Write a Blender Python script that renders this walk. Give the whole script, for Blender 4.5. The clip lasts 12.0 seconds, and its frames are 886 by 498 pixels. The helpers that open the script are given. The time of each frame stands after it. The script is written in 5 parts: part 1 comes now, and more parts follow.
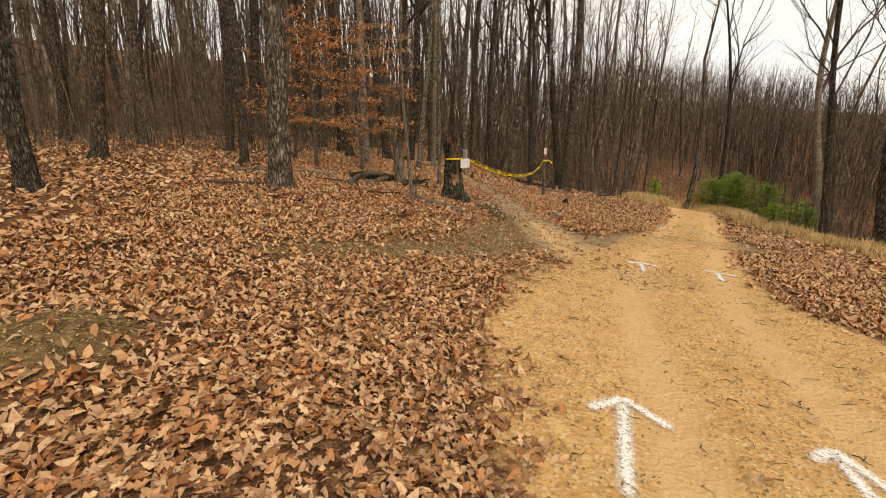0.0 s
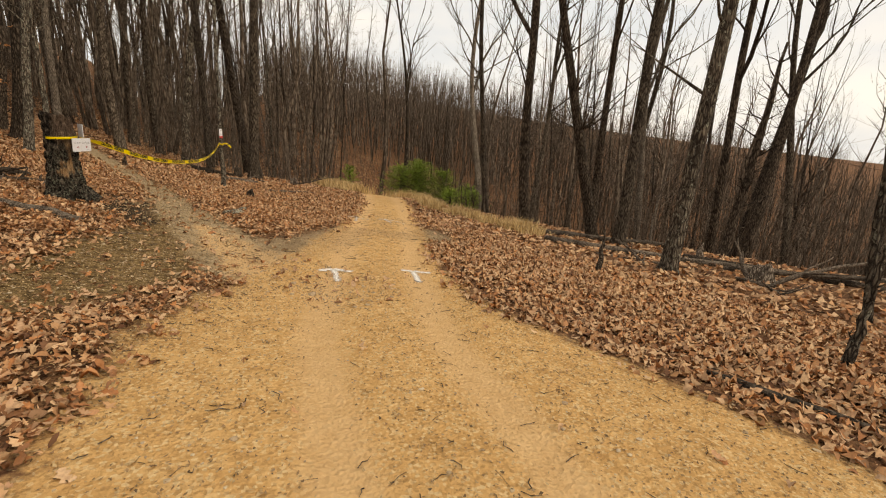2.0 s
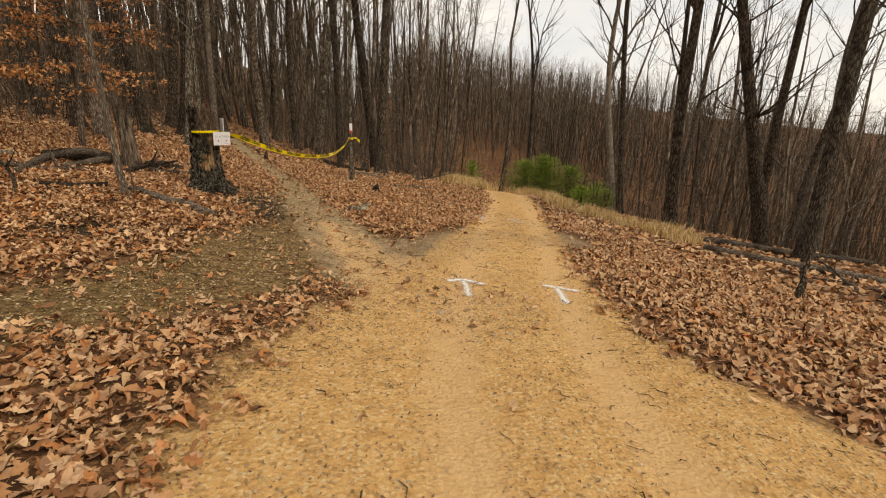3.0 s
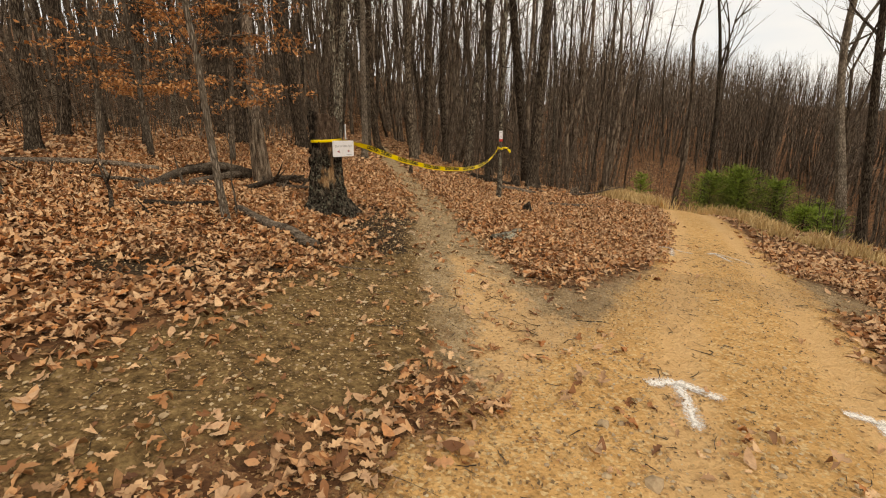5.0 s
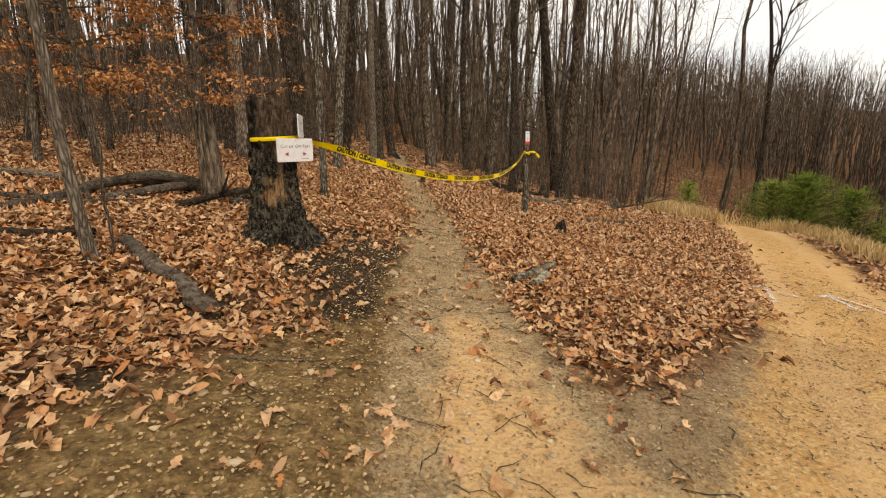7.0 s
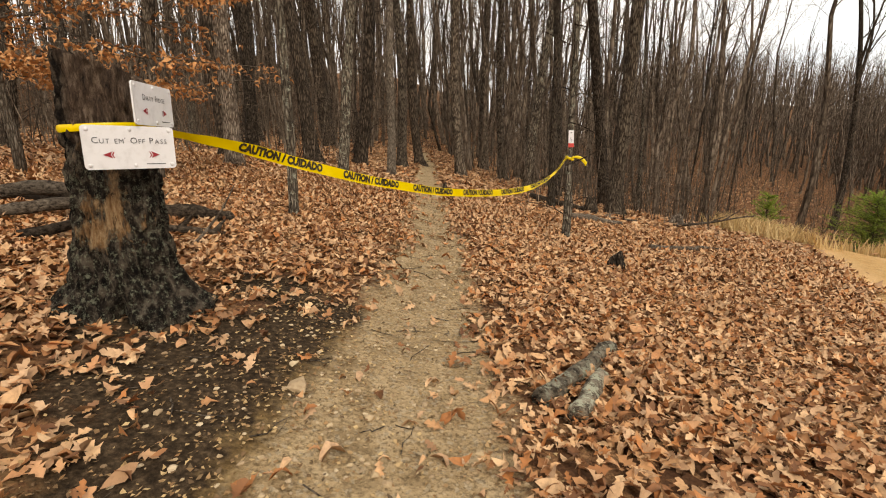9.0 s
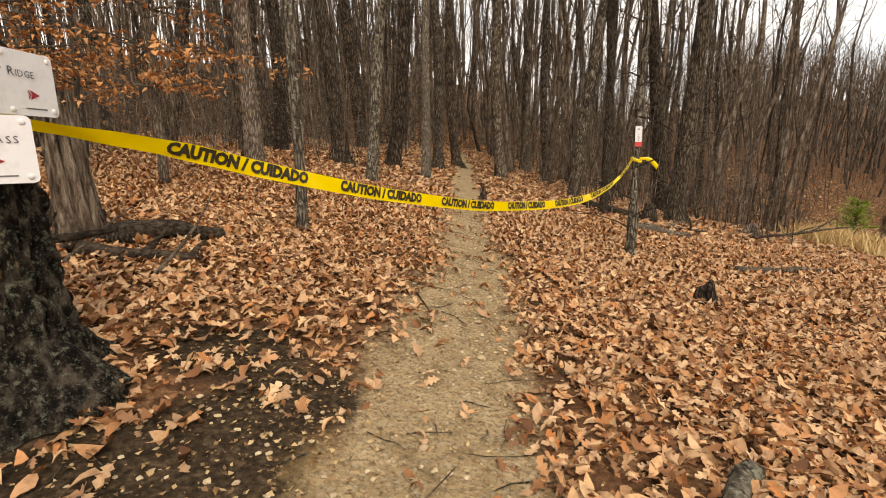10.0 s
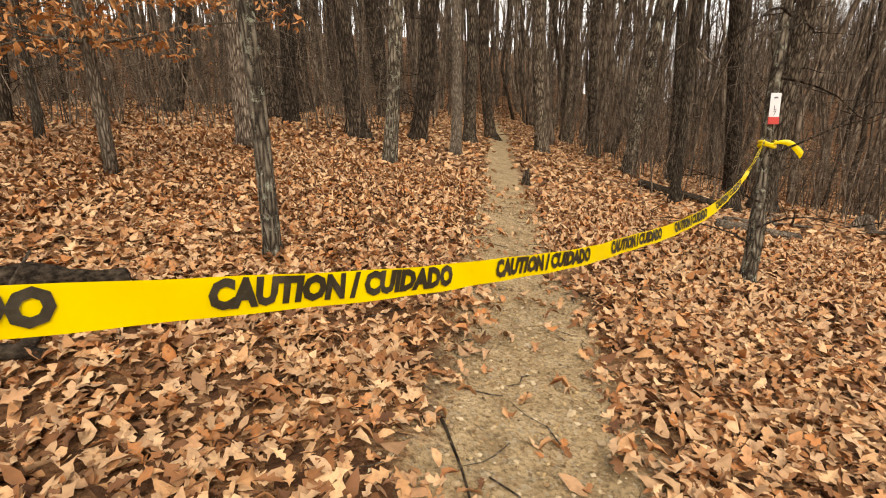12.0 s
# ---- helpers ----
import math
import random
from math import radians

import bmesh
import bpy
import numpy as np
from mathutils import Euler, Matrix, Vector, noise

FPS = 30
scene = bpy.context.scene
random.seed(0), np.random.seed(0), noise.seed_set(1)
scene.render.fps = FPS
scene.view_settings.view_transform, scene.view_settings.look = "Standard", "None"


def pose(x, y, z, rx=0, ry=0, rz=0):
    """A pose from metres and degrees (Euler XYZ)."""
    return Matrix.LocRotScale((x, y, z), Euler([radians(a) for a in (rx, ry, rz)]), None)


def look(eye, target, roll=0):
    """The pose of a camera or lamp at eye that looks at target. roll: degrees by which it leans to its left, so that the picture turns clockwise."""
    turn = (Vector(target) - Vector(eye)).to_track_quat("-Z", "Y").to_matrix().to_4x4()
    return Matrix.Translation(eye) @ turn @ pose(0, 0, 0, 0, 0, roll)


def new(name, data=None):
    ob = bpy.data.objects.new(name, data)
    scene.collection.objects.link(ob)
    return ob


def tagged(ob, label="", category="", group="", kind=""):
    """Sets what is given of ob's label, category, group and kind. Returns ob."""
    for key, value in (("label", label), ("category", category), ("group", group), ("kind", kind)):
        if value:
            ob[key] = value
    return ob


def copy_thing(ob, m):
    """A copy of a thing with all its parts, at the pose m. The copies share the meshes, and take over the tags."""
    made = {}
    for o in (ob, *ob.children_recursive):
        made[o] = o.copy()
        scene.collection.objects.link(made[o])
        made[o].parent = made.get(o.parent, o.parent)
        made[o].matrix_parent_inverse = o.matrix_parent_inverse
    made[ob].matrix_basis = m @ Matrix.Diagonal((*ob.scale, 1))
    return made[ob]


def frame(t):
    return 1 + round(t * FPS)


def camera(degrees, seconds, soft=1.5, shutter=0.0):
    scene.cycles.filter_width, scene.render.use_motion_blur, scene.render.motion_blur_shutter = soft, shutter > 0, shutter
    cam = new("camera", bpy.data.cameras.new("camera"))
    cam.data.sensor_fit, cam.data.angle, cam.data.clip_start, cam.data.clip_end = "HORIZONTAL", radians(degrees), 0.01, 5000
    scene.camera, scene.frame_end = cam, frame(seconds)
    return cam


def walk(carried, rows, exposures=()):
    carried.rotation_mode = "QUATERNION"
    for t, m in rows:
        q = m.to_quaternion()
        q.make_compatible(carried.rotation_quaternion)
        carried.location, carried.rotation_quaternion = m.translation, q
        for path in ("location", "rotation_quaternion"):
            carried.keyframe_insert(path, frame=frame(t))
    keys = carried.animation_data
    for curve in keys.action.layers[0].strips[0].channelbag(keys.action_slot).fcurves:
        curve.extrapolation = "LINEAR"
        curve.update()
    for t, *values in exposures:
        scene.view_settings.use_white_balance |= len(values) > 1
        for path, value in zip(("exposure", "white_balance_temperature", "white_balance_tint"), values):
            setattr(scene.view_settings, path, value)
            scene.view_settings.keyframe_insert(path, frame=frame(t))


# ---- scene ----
# ---- camera ----
cam = camera(86.9, 12.0, soft=1.1)
METRES, EYE, TILT, LEAN, TURN = 12.5, 1.55, 0.0, 0.0, 0.0
ROWS = [
    (0.0, 0.0, 0.0, 0.0, 0.16, -13.29, -0.67),
    (0.5, 0.0117, 0.0316, -0.0006, -10.43, -13.67, -1.53),
    (1.0, 0.0321, 0.0624, -0.0018, -20.5, -13.79, -2.38),
    (1.5, 0.0603, 0.0914, -0.0032, -31.26, -13.45, -3.23),
    (2.0, 0.0708, 0.1257, -0.0033, -34.68, -13.82, -3.46),
    (2.5, 0.0866, 0.1695, -0.0087, -29.25, -14.55, -3.27),
    (3.0, 0.0889, 0.2145, -0.0127, -20.6, -15.08, -2.58),
    (3.5, 0.0995, 0.2582, -0.016, -10.88, -14.86, -1.74),
    (5.5, 0.1287, 0.4289, -0.0294, -1.87, -13.96, -0.73),
    (6.0, 0.1335, 0.4733, -0.0333, -0.42, -13.65, -0.55),
    (6.5, 0.1388, 0.512, -0.0358, 0.54, -13.33, -0.44),
    (7.0, 0.1524, 0.553, -0.0371, 0.49, -13.17, -0.41),
    (9.0, 0.1835, 0.7269, -0.0446, 5.64, -12.29, -0.3),
    (9.5, 0.1778, 0.7703, -0.0452, 7.89, -12.01, -0.1),
    (10.0, 0.1745, 0.8167, -0.045, 10.32, -12.21, -0.0),
    (10.5, 0.1622, 0.8557, -0.042, 12.68, -12.36, 0.21),
    (11.0, 0.157, 0.8916, -0.0386, 14.76, -13.18, 0.42),
    (11.5, 0.1455, 0.9273, -0.0373, 14.55, -14.0, 0.32),
    (12.0, 0.1417, 0.9571, -0.0361, 13.78, -16.12, 0.23),
]
walk(cam, [(t, pose(0, 0, EYE, TILT, LEAN, TURN) @ pose(METRES * x, METRES * y, METRES * z, 90 + pitch, roll, yaw)) for t, x, y, z, yaw, pitch, roll in ROWS],
     exposures=[(0.0, 0.22, 7850, 11), (1.5, 0.04, 7850, 11), (3.5, 0.02, 7850, 11), (6.5, 0.22, 7750, 11), (9.0, 0.45, 7500, 11), (12.0, 0.75, 7500, 11)])

# ---- world and light ----
SUN_UP, SUN_AZ = 42.0, 150.0
world = bpy.data.worlds.new("overcast_sky")
scene.world = world
world.use_nodes = True
wt = world.node_tree
wt.nodes.clear()
w_out = wt.nodes.new("ShaderNodeOutputWorld")
w_bg = wt.nodes.new("ShaderNodeBackground")
w_sky = wt.nodes.new("ShaderNodeTexSky")
w_sky.sky_type, w_sky.sun_disc = "NISHITA", False
w_sky.sun_elevation, w_sky.sun_rotation = radians(SUN_UP), radians(SUN_AZ)
w_sky.dust_density, w_sky.air_density = 3.0, 1.0
w_co = wt.nodes.new("ShaderNodeTexCoord")
w_map = wt.nodes.new("ShaderNodeMapping")
w_map.inputs["Scale"].default_value = (1.6, 1.6, 5.0)
w_noise = wt.nodes.new("ShaderNodeTexNoise")
w_noise.inputs["Scale"].default_value, w_noise.inputs["Detail"].default_value = 1.6, 5.0
w_ramp = wt.nodes.new("ShaderNodeValToRGB")
w_ramp.color_ramp.elements[0].position, w_ramp.color_ramp.elements[0].color = 0.32, (8.3, 9.1, 10.2, 1)
w_ramp.color_ramp.elements[1].position, w_ramp.color_ramp.elements[1].color = 0.62, (10.8, 10.8, 10.9, 1)
w_mix = wt.nodes.new("ShaderNodeMix")
w_mix.data_type = "RGBA"
w_mix.inputs["Factor"].default_value = 0.88
wt.links.new(w_co.outputs["Generated"], w_map.inputs["Vector"])
wt.links.new(w_map.outputs["Vector"], w_noise.inputs["Vector"])
wt.links.new(w_noise.outputs["Fac"], w_ramp.inputs["Fac"])
wt.links.new(w_sky.outputs["Color"], w_mix.inputs["A"])
wt.links.new(w_ramp.outputs["Color"], w_mix.inputs["B"])
wt.links.new(w_mix.outputs["Result"], w_bg.inputs["Color"])
wt.links.new(w_bg.outputs["Background"], w_out.inputs["Surface"])
w_bg.inputs["Strength"].default_value = 0.1
sun = new("sun", bpy.data.lights.new("sun", "SUN"))
sun.data.energy, sun.data.angle, sun.data.color = 1.3, radians(14), (1.0, 0.94, 0.85)
SA, SE = radians(SUN_AZ), radians(SUN_UP)
sun.matrix_world = look((60 * math.sin(SA) * math.cos(SE), 60 * math.cos(SA) * math.cos(SE), 60 * math.sin(SE)), (0, 0, 0))


# ---- materials ----
class Mat:
    """A small builder for node materials."""

    def __init__(self, name, rough=0.9, spec=0.25):
        self.m = bpy.data.materials.new(name)
        self.m.use_nodes = True
        self.t = self.m.node_tree
        self.b = self.t.nodes["Principled BSDF"]
        self.b.inputs["Roughness"].default_value = rough
        self.b.inputs["Specular IOR Level"].default_value = spec

    def node(self, kind, **settings):
        n = self.t.nodes.new(kind)
        for k, v in settings.items():
            n.inputs[k].default_value = v
        return n

    def link(self, a, b):
        self.t.links.new(a, b)

    def coords(self, scale=(1, 1, 1), local=True):
        n = self.node("ShaderNodeTexCoord")
        mp = self.node("ShaderNodeMapping", Scale=scale)
        if local:
            self.link(n.outputs["Object"], mp.inputs["Vector"])
        else:
            g = self.node("ShaderNodeNewGeometry")
            self.link(g.outputs["Position"], mp.inputs["Vector"])
        return mp.outputs["Vector"]

    def noise(self, vec, scale, detail=4.0, rough=0.55):
        n = self.node("ShaderNodeTexNoise", Scale=scale, Detail=detail, Roughness=rough)
        self.link(vec, n.inputs["Vector"])
        return n.outputs["Fac"]

    def voronoi(self, vec, scale, out="Distance", feature="F1"):
        n = self.node("ShaderNodeTexVoronoi", Scale=scale)
        n.feature = feature
        self.link(vec, n.inputs["Vector"])
        return n.outputs[out]

    def ramp(self, fac, *stops):
        n = self.node("ShaderNodeValToRGB")
        e = n.color_ramp.elements
        while len(e) < len(stops):
            e.new(0.5)
        for el, (p, c) in zip(e, stops):
            el.position, el.color = p, (*c, 1)
        self.link(fac, n.inputs["Fac"])
        return n.outputs["Color"]

    def grey(self, fac, lo, hi, a=0.0, b=1.0):
        n = self.node("ShaderNodeMapRange", **{"From Min": lo, "From Max": hi, "To Min": a, "To Max": b})
        self.link(fac, n.inputs["Value"])
        return n.outputs["Result"]

    def mix(self, fac, a, b, mode="MIX"):
        n = self.node("ShaderNodeMix")
        n.data_type, n.blend_type = "RGBA", mode
        for value, key in ((fac, "Factor"), (a, "A"), (b, "B")):
            if isinstance(value, (int, float)):
                n.inputs[key].default_value = value
            elif isinstance(value, tuple):
                n.inputs[key].default_value = (*value, 1)
            else:
                self.link(value, n.inputs[key])
        return n.outputs["Result"]

    def maths(self, op, a, b):
        n = self.node("ShaderNodeMath")
        n.operation = op
        for i, v in enumerate((a, b)):
            if isinstance(v, (int, float)):
                n.inputs[i].default_value = v
            else:
                self.link(v, n.inputs[i])
        return n.outputs[0]

    def attr(self, name):
        n = self.node("ShaderNodeAttribute")
        n.attribute_name = name
        return n.outputs["Fac"]

    def rand(self):
        return self.node("ShaderNodeObjectInfo").outputs["Random"]

    def island(self):
        return self.node("ShaderNodeNewGeometry").outputs["Random Per Island"]

    def colour(self, c):
        if isinstance(c, tuple):
            self.b.inputs["Base Color"].default_value = (*c, 1)
        else:
            self.link(c, self.b.inputs["Base Color"])
        return self

    def bump(self, h, strength, dist):
        n = self.node("ShaderNodeBump", Strength=strength, Distance=dist)
        self.link(h, n.inputs["Height"])
        self.link(n.outputs["Normal"], self.b.inputs["Normal"])
        return self


def bark(name, dark, mid, light, lichen=(0.33, 0.35, 0.27), patch=0.6, grain=26.0, blot_scale=12.0, pale=0.5, crowd=False, tone=(0.6, 1.3), lying=False):
    """Furrowed bark; crowd: the tone changes from stem to stem within one mesh."""
    k = Mat(name, 0.95, 0.12)
    v = k.coords((0.55, 0.55, 0.9) if lying else (1, 1, 0.2))
    w = k.coords((1, 1, 0.7))
    # long plates between deep furrows, wavy along the trunk
    warp = k.node("ShaderNodeMix")
    warp.data_type = "VECTOR"
    warp.inputs["Factor"].default_value = 0.045
    wn = k.node("ShaderNodeTexNoise", Scale=9.0, Detail=3.0)
    k.link(v, wn.inputs["Vector"])
    k.link(v, warp.inputs[4])
    k.link(wn.outputs["Color"], warp.inputs[5])
    vv = warp.outputs[1]
    plate = k.grey(k.voronoi(vv, grain, "Distance", "DISTANCE_TO_EDGE"), 0.0, 0.3)
    fine = k.noise(v, grain * 2.0, 7, 0.75)
    f = k.maths("ADD", k.maths("MULTIPLY", plate, 0.12 if lying else 0.55), k.maths("MULTIPLY", fine, 0.95 if lying else 0.55))
    col = k.ramp(f, (0.42 if lying else 0.28, dark), (0.55, mid), (0.82, light))
    # plates of paler bark, dark stains, lichen
    col = k.mix(k.grey(k.noise(w, 6.5, 8, 0.75), 0.5, 0.58, 0, pale * 0.7), col, light)
    col = k.mix(k.grey(k.noise(w, 3.1, 8, 0.7), 0.5, 0.62, 0, 0.75), col, dark)
    col = k.mix(k.grey(k.noise(w, blot_scale, 8, 0.78), patch, patch + 0.04, 0, 0.9), col, lichen)
    shade = k.grey(k.island(), 0, 1, 0.45, 1.3) if crowd else k.grey(k.rand(), 0, 1, *tone)
    hsv = k.node("ShaderNodeHueSaturation")
    k.link(shade, hsv.inputs["Value"])
    k.link(col, hsv.inputs["Color"])
    k.colour(hsv.outputs["Color"])
    return k.bump(f, 1.0, 0.05).m


BARK_OAK = bark("oak_bark", (0.028, 0.02, 0.014), (0.125, 0.095, 0.068), (0.26, 0.21, 0.155), (0.33, 0.32, 0.245), patch=0.63)
BARK_DARK = bark("dark_bark", (0.018, 0.013, 0.009), (0.078, 0.057, 0.04), (0.17, 0.13, 0.094), (0.24, 0.22, 0.17), patch=0.68, pale=0.35)
BARK_GREY = bark("grey_bark", (0.09, 0.07, 0.052), (0.2, 0.162, 0.122), (0.33, 0.275, 0.215), patch=0.66, grain=38)
BARK_LICHEN = bark("lichen_bark", (0.022, 0.016, 0.012), (0.1, 0.078, 0.057), (0.25, 0.208, 0.155), (0.4, 0.39, 0.3), patch=0.57, blot_scale=14.0)
WOOD_DEAD = bark("weathered_wood", (0.06, 0.042, 0.03), (0.24, 0.185, 0.138), (0.44, 0.36, 0.28), (0.12, 0.09, 0.065), patch=0.66, grain=30, tone=(0.95, 1.25))
BRANCH_DRY = bark("dry_branch", (0.05, 0.037, 0.027), (0.16, 0.125, 0.093), (0.3, 0.245, 0.19), patch=0.8)
BARK_FAR = bark("far_bark", (0.07, 0.05, 0.035), (0.17, 0.128, 0.093), (0.28, 0.22, 0.165), patch=0.75, grain=8, crowd=True)
BARK_MARKER = bark("grey_lichen_bark", (0.03, 0.023, 0.017), (0.13, 0.105, 0.078), (0.27, 0.23, 0.175), (0.36, 0.36, 0.28), patch=0.55, blot_scale=16.0, tone=(1.0, 1.2))
BARK_PALE = bark("pale_log_bark", (0.05, 0.039, 0.029), (0.24, 0.195, 0.14), (0.46, 0.4, 0.3), (0.46, 0.46, 0.34), patch=0.52, grain=18, pale=0.6, lying=True)
LOG_DARK = bark("dark_log_bark", (0.018, 0.013, 0.009), (0.078, 0.057, 0.04), (0.19, 0.145, 0.105), (0.2, 0.2, 0.13), patch=0.66, pale=0.4, lying=True)
LOG_GREY = bark("grey_log_wood", (0.05, 0.037, 0.027), (0.19, 0.148, 0.11), (0.36, 0.295, 0.225), (0.12, 0.09, 0.065), patch=0.68, lying=True)


def ground_material():
    k = Mat("forest_ground", 0.97, 0.1)
    p = k.coords((1, 1, 1), local=False)
    wob = k.maths("ADD", k.maths("MULTIPLY", k.maths("SUBTRACT", k.noise(p, 2.3, 6, 0.65), 0.5), 1.1), k.maths("MULTIPLY", k.maths("SUBTRACT", k.noise(p, 16, 6, 0.75), 0.5), 0.9))
    big, mid, fine = k.noise(p, 0.7, 4), k.noise(p, 6, 6, 0.6), k.noise(p, 55, 4, 0.7)
    # leaf litter below and beyond the loose leaves
    cell = k.voronoi(p, 15.0, "Color")
    cg = k.node("ShaderNodeSeparateColor")
    k.link(cell, cg.inputs["Color"])
    litter = k.ramp(cg.outputs["Red"], (0.0, (0.05, 0.024, 0.013)), (0.35, (0.15, 0.07, 0.032)), (0.65, (0.27, 0.135, 0.06)), (1.0, (0.4, 0.22, 0.105)))
    litter = k.mix(k.grey(fine, 0.35, 0.7), litter, (0.08, 0.04, 0.022))
    litter = k.mix(k.grey(big, 0.4, 0.7, 0, 0.4), litter, (0.2, 0.1, 0.055))
    # sandy road
    sand = k.ramp(mid, (0.25, (0.5, 0.275, 0.098)), (0.5, (0.66, 0.385, 0.15)), (0.8, (0.75, 0.48, 0.215)))
    grit = k.voronoi(p, 48.0, "Color")
    gs = k.node("ShaderNodeSeparateColor")
    k.link(grit, gs.inputs["Color"])
    sand = k.mix(k.grey(gs.outputs["Green"], 0.78, 0.95, 0, 0.6), sand, (0.36, 0.2, 0.075))
    sand = k.mix(k.grey(gs.outputs["Blue"], 0.74, 0.92, 0, 0.7), sand, (0.76, 0.56, 0.3))
    sand = k.mix(k.grey(fine, 0.55, 0.8, 0, 0.5), sand, (0.33, 0.18, 0.07))
    # damp orange earth towards the edges, trodden-in leaf mould
    sand = k.mix(k.grey(k.noise(p, 1.7, 6, 0.7), 0.52, 0.7, 0, 0.3), sand, (0.46, 0.25, 0.085))
    sand = k.mix(k.grey(k.noise(k.coords((1, 0.45, 1), local=False), 22, 6, 0.8), 0.6, 0.68, 0, 0.4), sand, (0.34, 0.19, 0.08))
    rut = k.ramp(k.noise(p, 9, 5), (0.3, (0.64, 0.39, 0.175)), (0.7, (0.74, 0.48, 0.235)))
    sand = k.mix(k.grey(k.maths("ADD", k.attr("rut"), k.maths("MULTIPLY", wob, 0.5)), 0.25, 0.85, 0, 0.85), sand, rut)
    # bare trodden soil
    soil = k.ramp(mid, (0.25, (0.21, 0.143, 0.075)), (0.5, (0.42, 0.3, 0.165)), (0.8, (0.58, 0.435, 0.26)))
    soil = k.mix(k.grey(gs.outputs["Green"], 0.75, 0.95, 0, 0.7), soil, (0.42, 0.34, 0.23))
    soil = k.mix(k.grey(fine, 0.47, 0.66, 0, 0.75), soil, (0.12, 0.08, 0.042))
    soil = k.mix(k.grey(k.noise(p, 2.2, 6, 0.7), 0.52, 0.7, 0, 0.3), soil, (0.2, 0.135, 0.07))
    soil = k.mix(k.grey(k.voronoi(p, 19.0), 0.16, 0.1, 0, 0.6), soil, (0.56, 0.44, 0.29))
    moss = k.ramp(k.noise(p, 14, 6, 0.7), (0.3, (0.055, 0.034, 0.015)), (0.5, (0.185, 0.117, 0.05)), (0.72, (0.39, 0.262, 0.116)))
    black = k.ramp(k.noise(p, 30, 6, 0.7), (0.3, (0.014, 0.009, 0.005)), (0.5, (0.05, 0.033, 0.019)), (0.72, (0.15, 0.1, 0.058)))

    def edge(name):
        return k.grey(k.maths("ADD", k.attr(name), wob), 0.35, 0.65)

    col = k.mix(edge("bare"), litter, moss)
    col = k.mix(edge("trail"), col, soil)
    col = k.mix(k.maths("MULTIPLY", edge("verge"), 0.85), col, soil)
    col = k.mix(k.maths("MULTIPLY", edge("spur"), 0.85), col, rut)
    col = k.mix(edge("road"), col, sand)
    col = k.mix(k.maths("MULTIPLY", edge("verge"), 0.2), col, (0.2, 0.14, 0.085))
    col = k.mix(edge("black"), col, black)
    k.colour(col)
    h = k.maths("ADD", k.maths("MULTIPLY", fine, 0.6), k.maths("MULTIPLY", k.maths("ADD", mid, k.voronoi(p, 30.0)), 0.5))
    return k.bump(h, 0.9, 0.04).m


GROUND = ground_material()


def leaf_material(name, *cols, tint=(0.16, 0.085, 0.045)):
    k = Mat(name, 0.72, 0.25)
    r = k.island()
    stops = [(i / (len(cols) - 1), c) for i, c in enumerate(cols)]
    col = k.ramp(r, *stops)
    w = k.coords((1, 1, 1), local=False)
    col = k.mix(k.grey(k.noise(w, 45, 4), 0.45, 0.75, 0, 0.5), col, tint)
    k.colour(col)
    k.bump(k.noise(w, 120, 3), 0.4, 0.004)
    return k.m


LEAF = leaf_material("dry_leaf", (0.1, 0.042, 0.02), (0.3, 0.13, 0.052), (0.5, 0.26, 0.115), (0.6, 0.35, 0.175), (0.7, 0.46, 0.26), (0.42, 0.24, 0.125), (0.56, 0.36, 0.21), (0.5, 0.2, 0.065), (0.2, 0.09, 0.042), (0.62, 0.4, 0.22))
CRUMB = leaf_material("leaf_crumb", (0.14, 0.085, 0.04), (0.34, 0.21, 0.09), (0.56, 0.4, 0.2), (0.26, 0.14, 0.06), (0.09, 0.058, 0.032), (0.4, 0.24, 0.11), tint=(0.25, 0.17, 0.08))
LEAF_ORANGE = leaf_material("orange_leaf", (0.42, 0.17, 0.05), (0.55, 0.25, 0.09), (0.62, 0.33, 0.14), (0.45, 0.2, 0.07))
NEEDLE = leaf_material("pine_needle", (0.14, 0.24, 0.025), (0.26, 0.38, 0.04), (0.37, 0.47, 0.08), (0.19, 0.31, 0.03), tint=(0.1, 0.14, 0.03))
STRAW = leaf_material("dry_grass", (0.55, 0.37, 0.15), (0.68, 0.48, 0.22), (0.75, 0.56, 0.29), (0.5, 0.33, 0.14), tint=(0.35, 0.22, 0.1))


def plain(name, c, rough=0.5, spec=0.4, wear=0.12, wc=(0.2, 0.17, 0.13)):
    k = Mat(name, rough, spec)
    w = k.coords((1, 1, 1))
    dirt = k.grey(k.noise(w, 14, 7, 0.7), 0.5, 0.85, 0, wear * 3)
    col = k.mix(dirt, c, wc)
    k.colour(col)
    k.bump(k.noise(w, 60, 3), 0.1, 0.002)
    return k.m


SIGN_WHITE = plain("sign_plastic", (0.72, 0.71, 0.72), 0.4, 0.4)
SIGN_RED = plain("arrow_red", (0.3, 0.02, 0.03), 0.5)
INK = plain("grey_print", (0.09, 0.09, 0.1), 0.6)
TAPE_YELLOW = plain("yellow_tape", (0.78, 0.58, 0.0), 0.35, 0.4, 0.04, (0.5, 0.36, 0.02))
TAPE_INK = plain("tape_print", (0.025, 0.018, 0.008), 0.5)
BLAZE_RED = plain("marker_red", (0.55, 0.04, 0.03), 0.5)
STONE = leaf_material("pebble", (0.32, 0.22, 0.125), (0.48, 0.36, 0.21), (0.6, 0.48, 0.32), (0.26, 0.175, 0.1), (0.54, 0.41, 0.25))


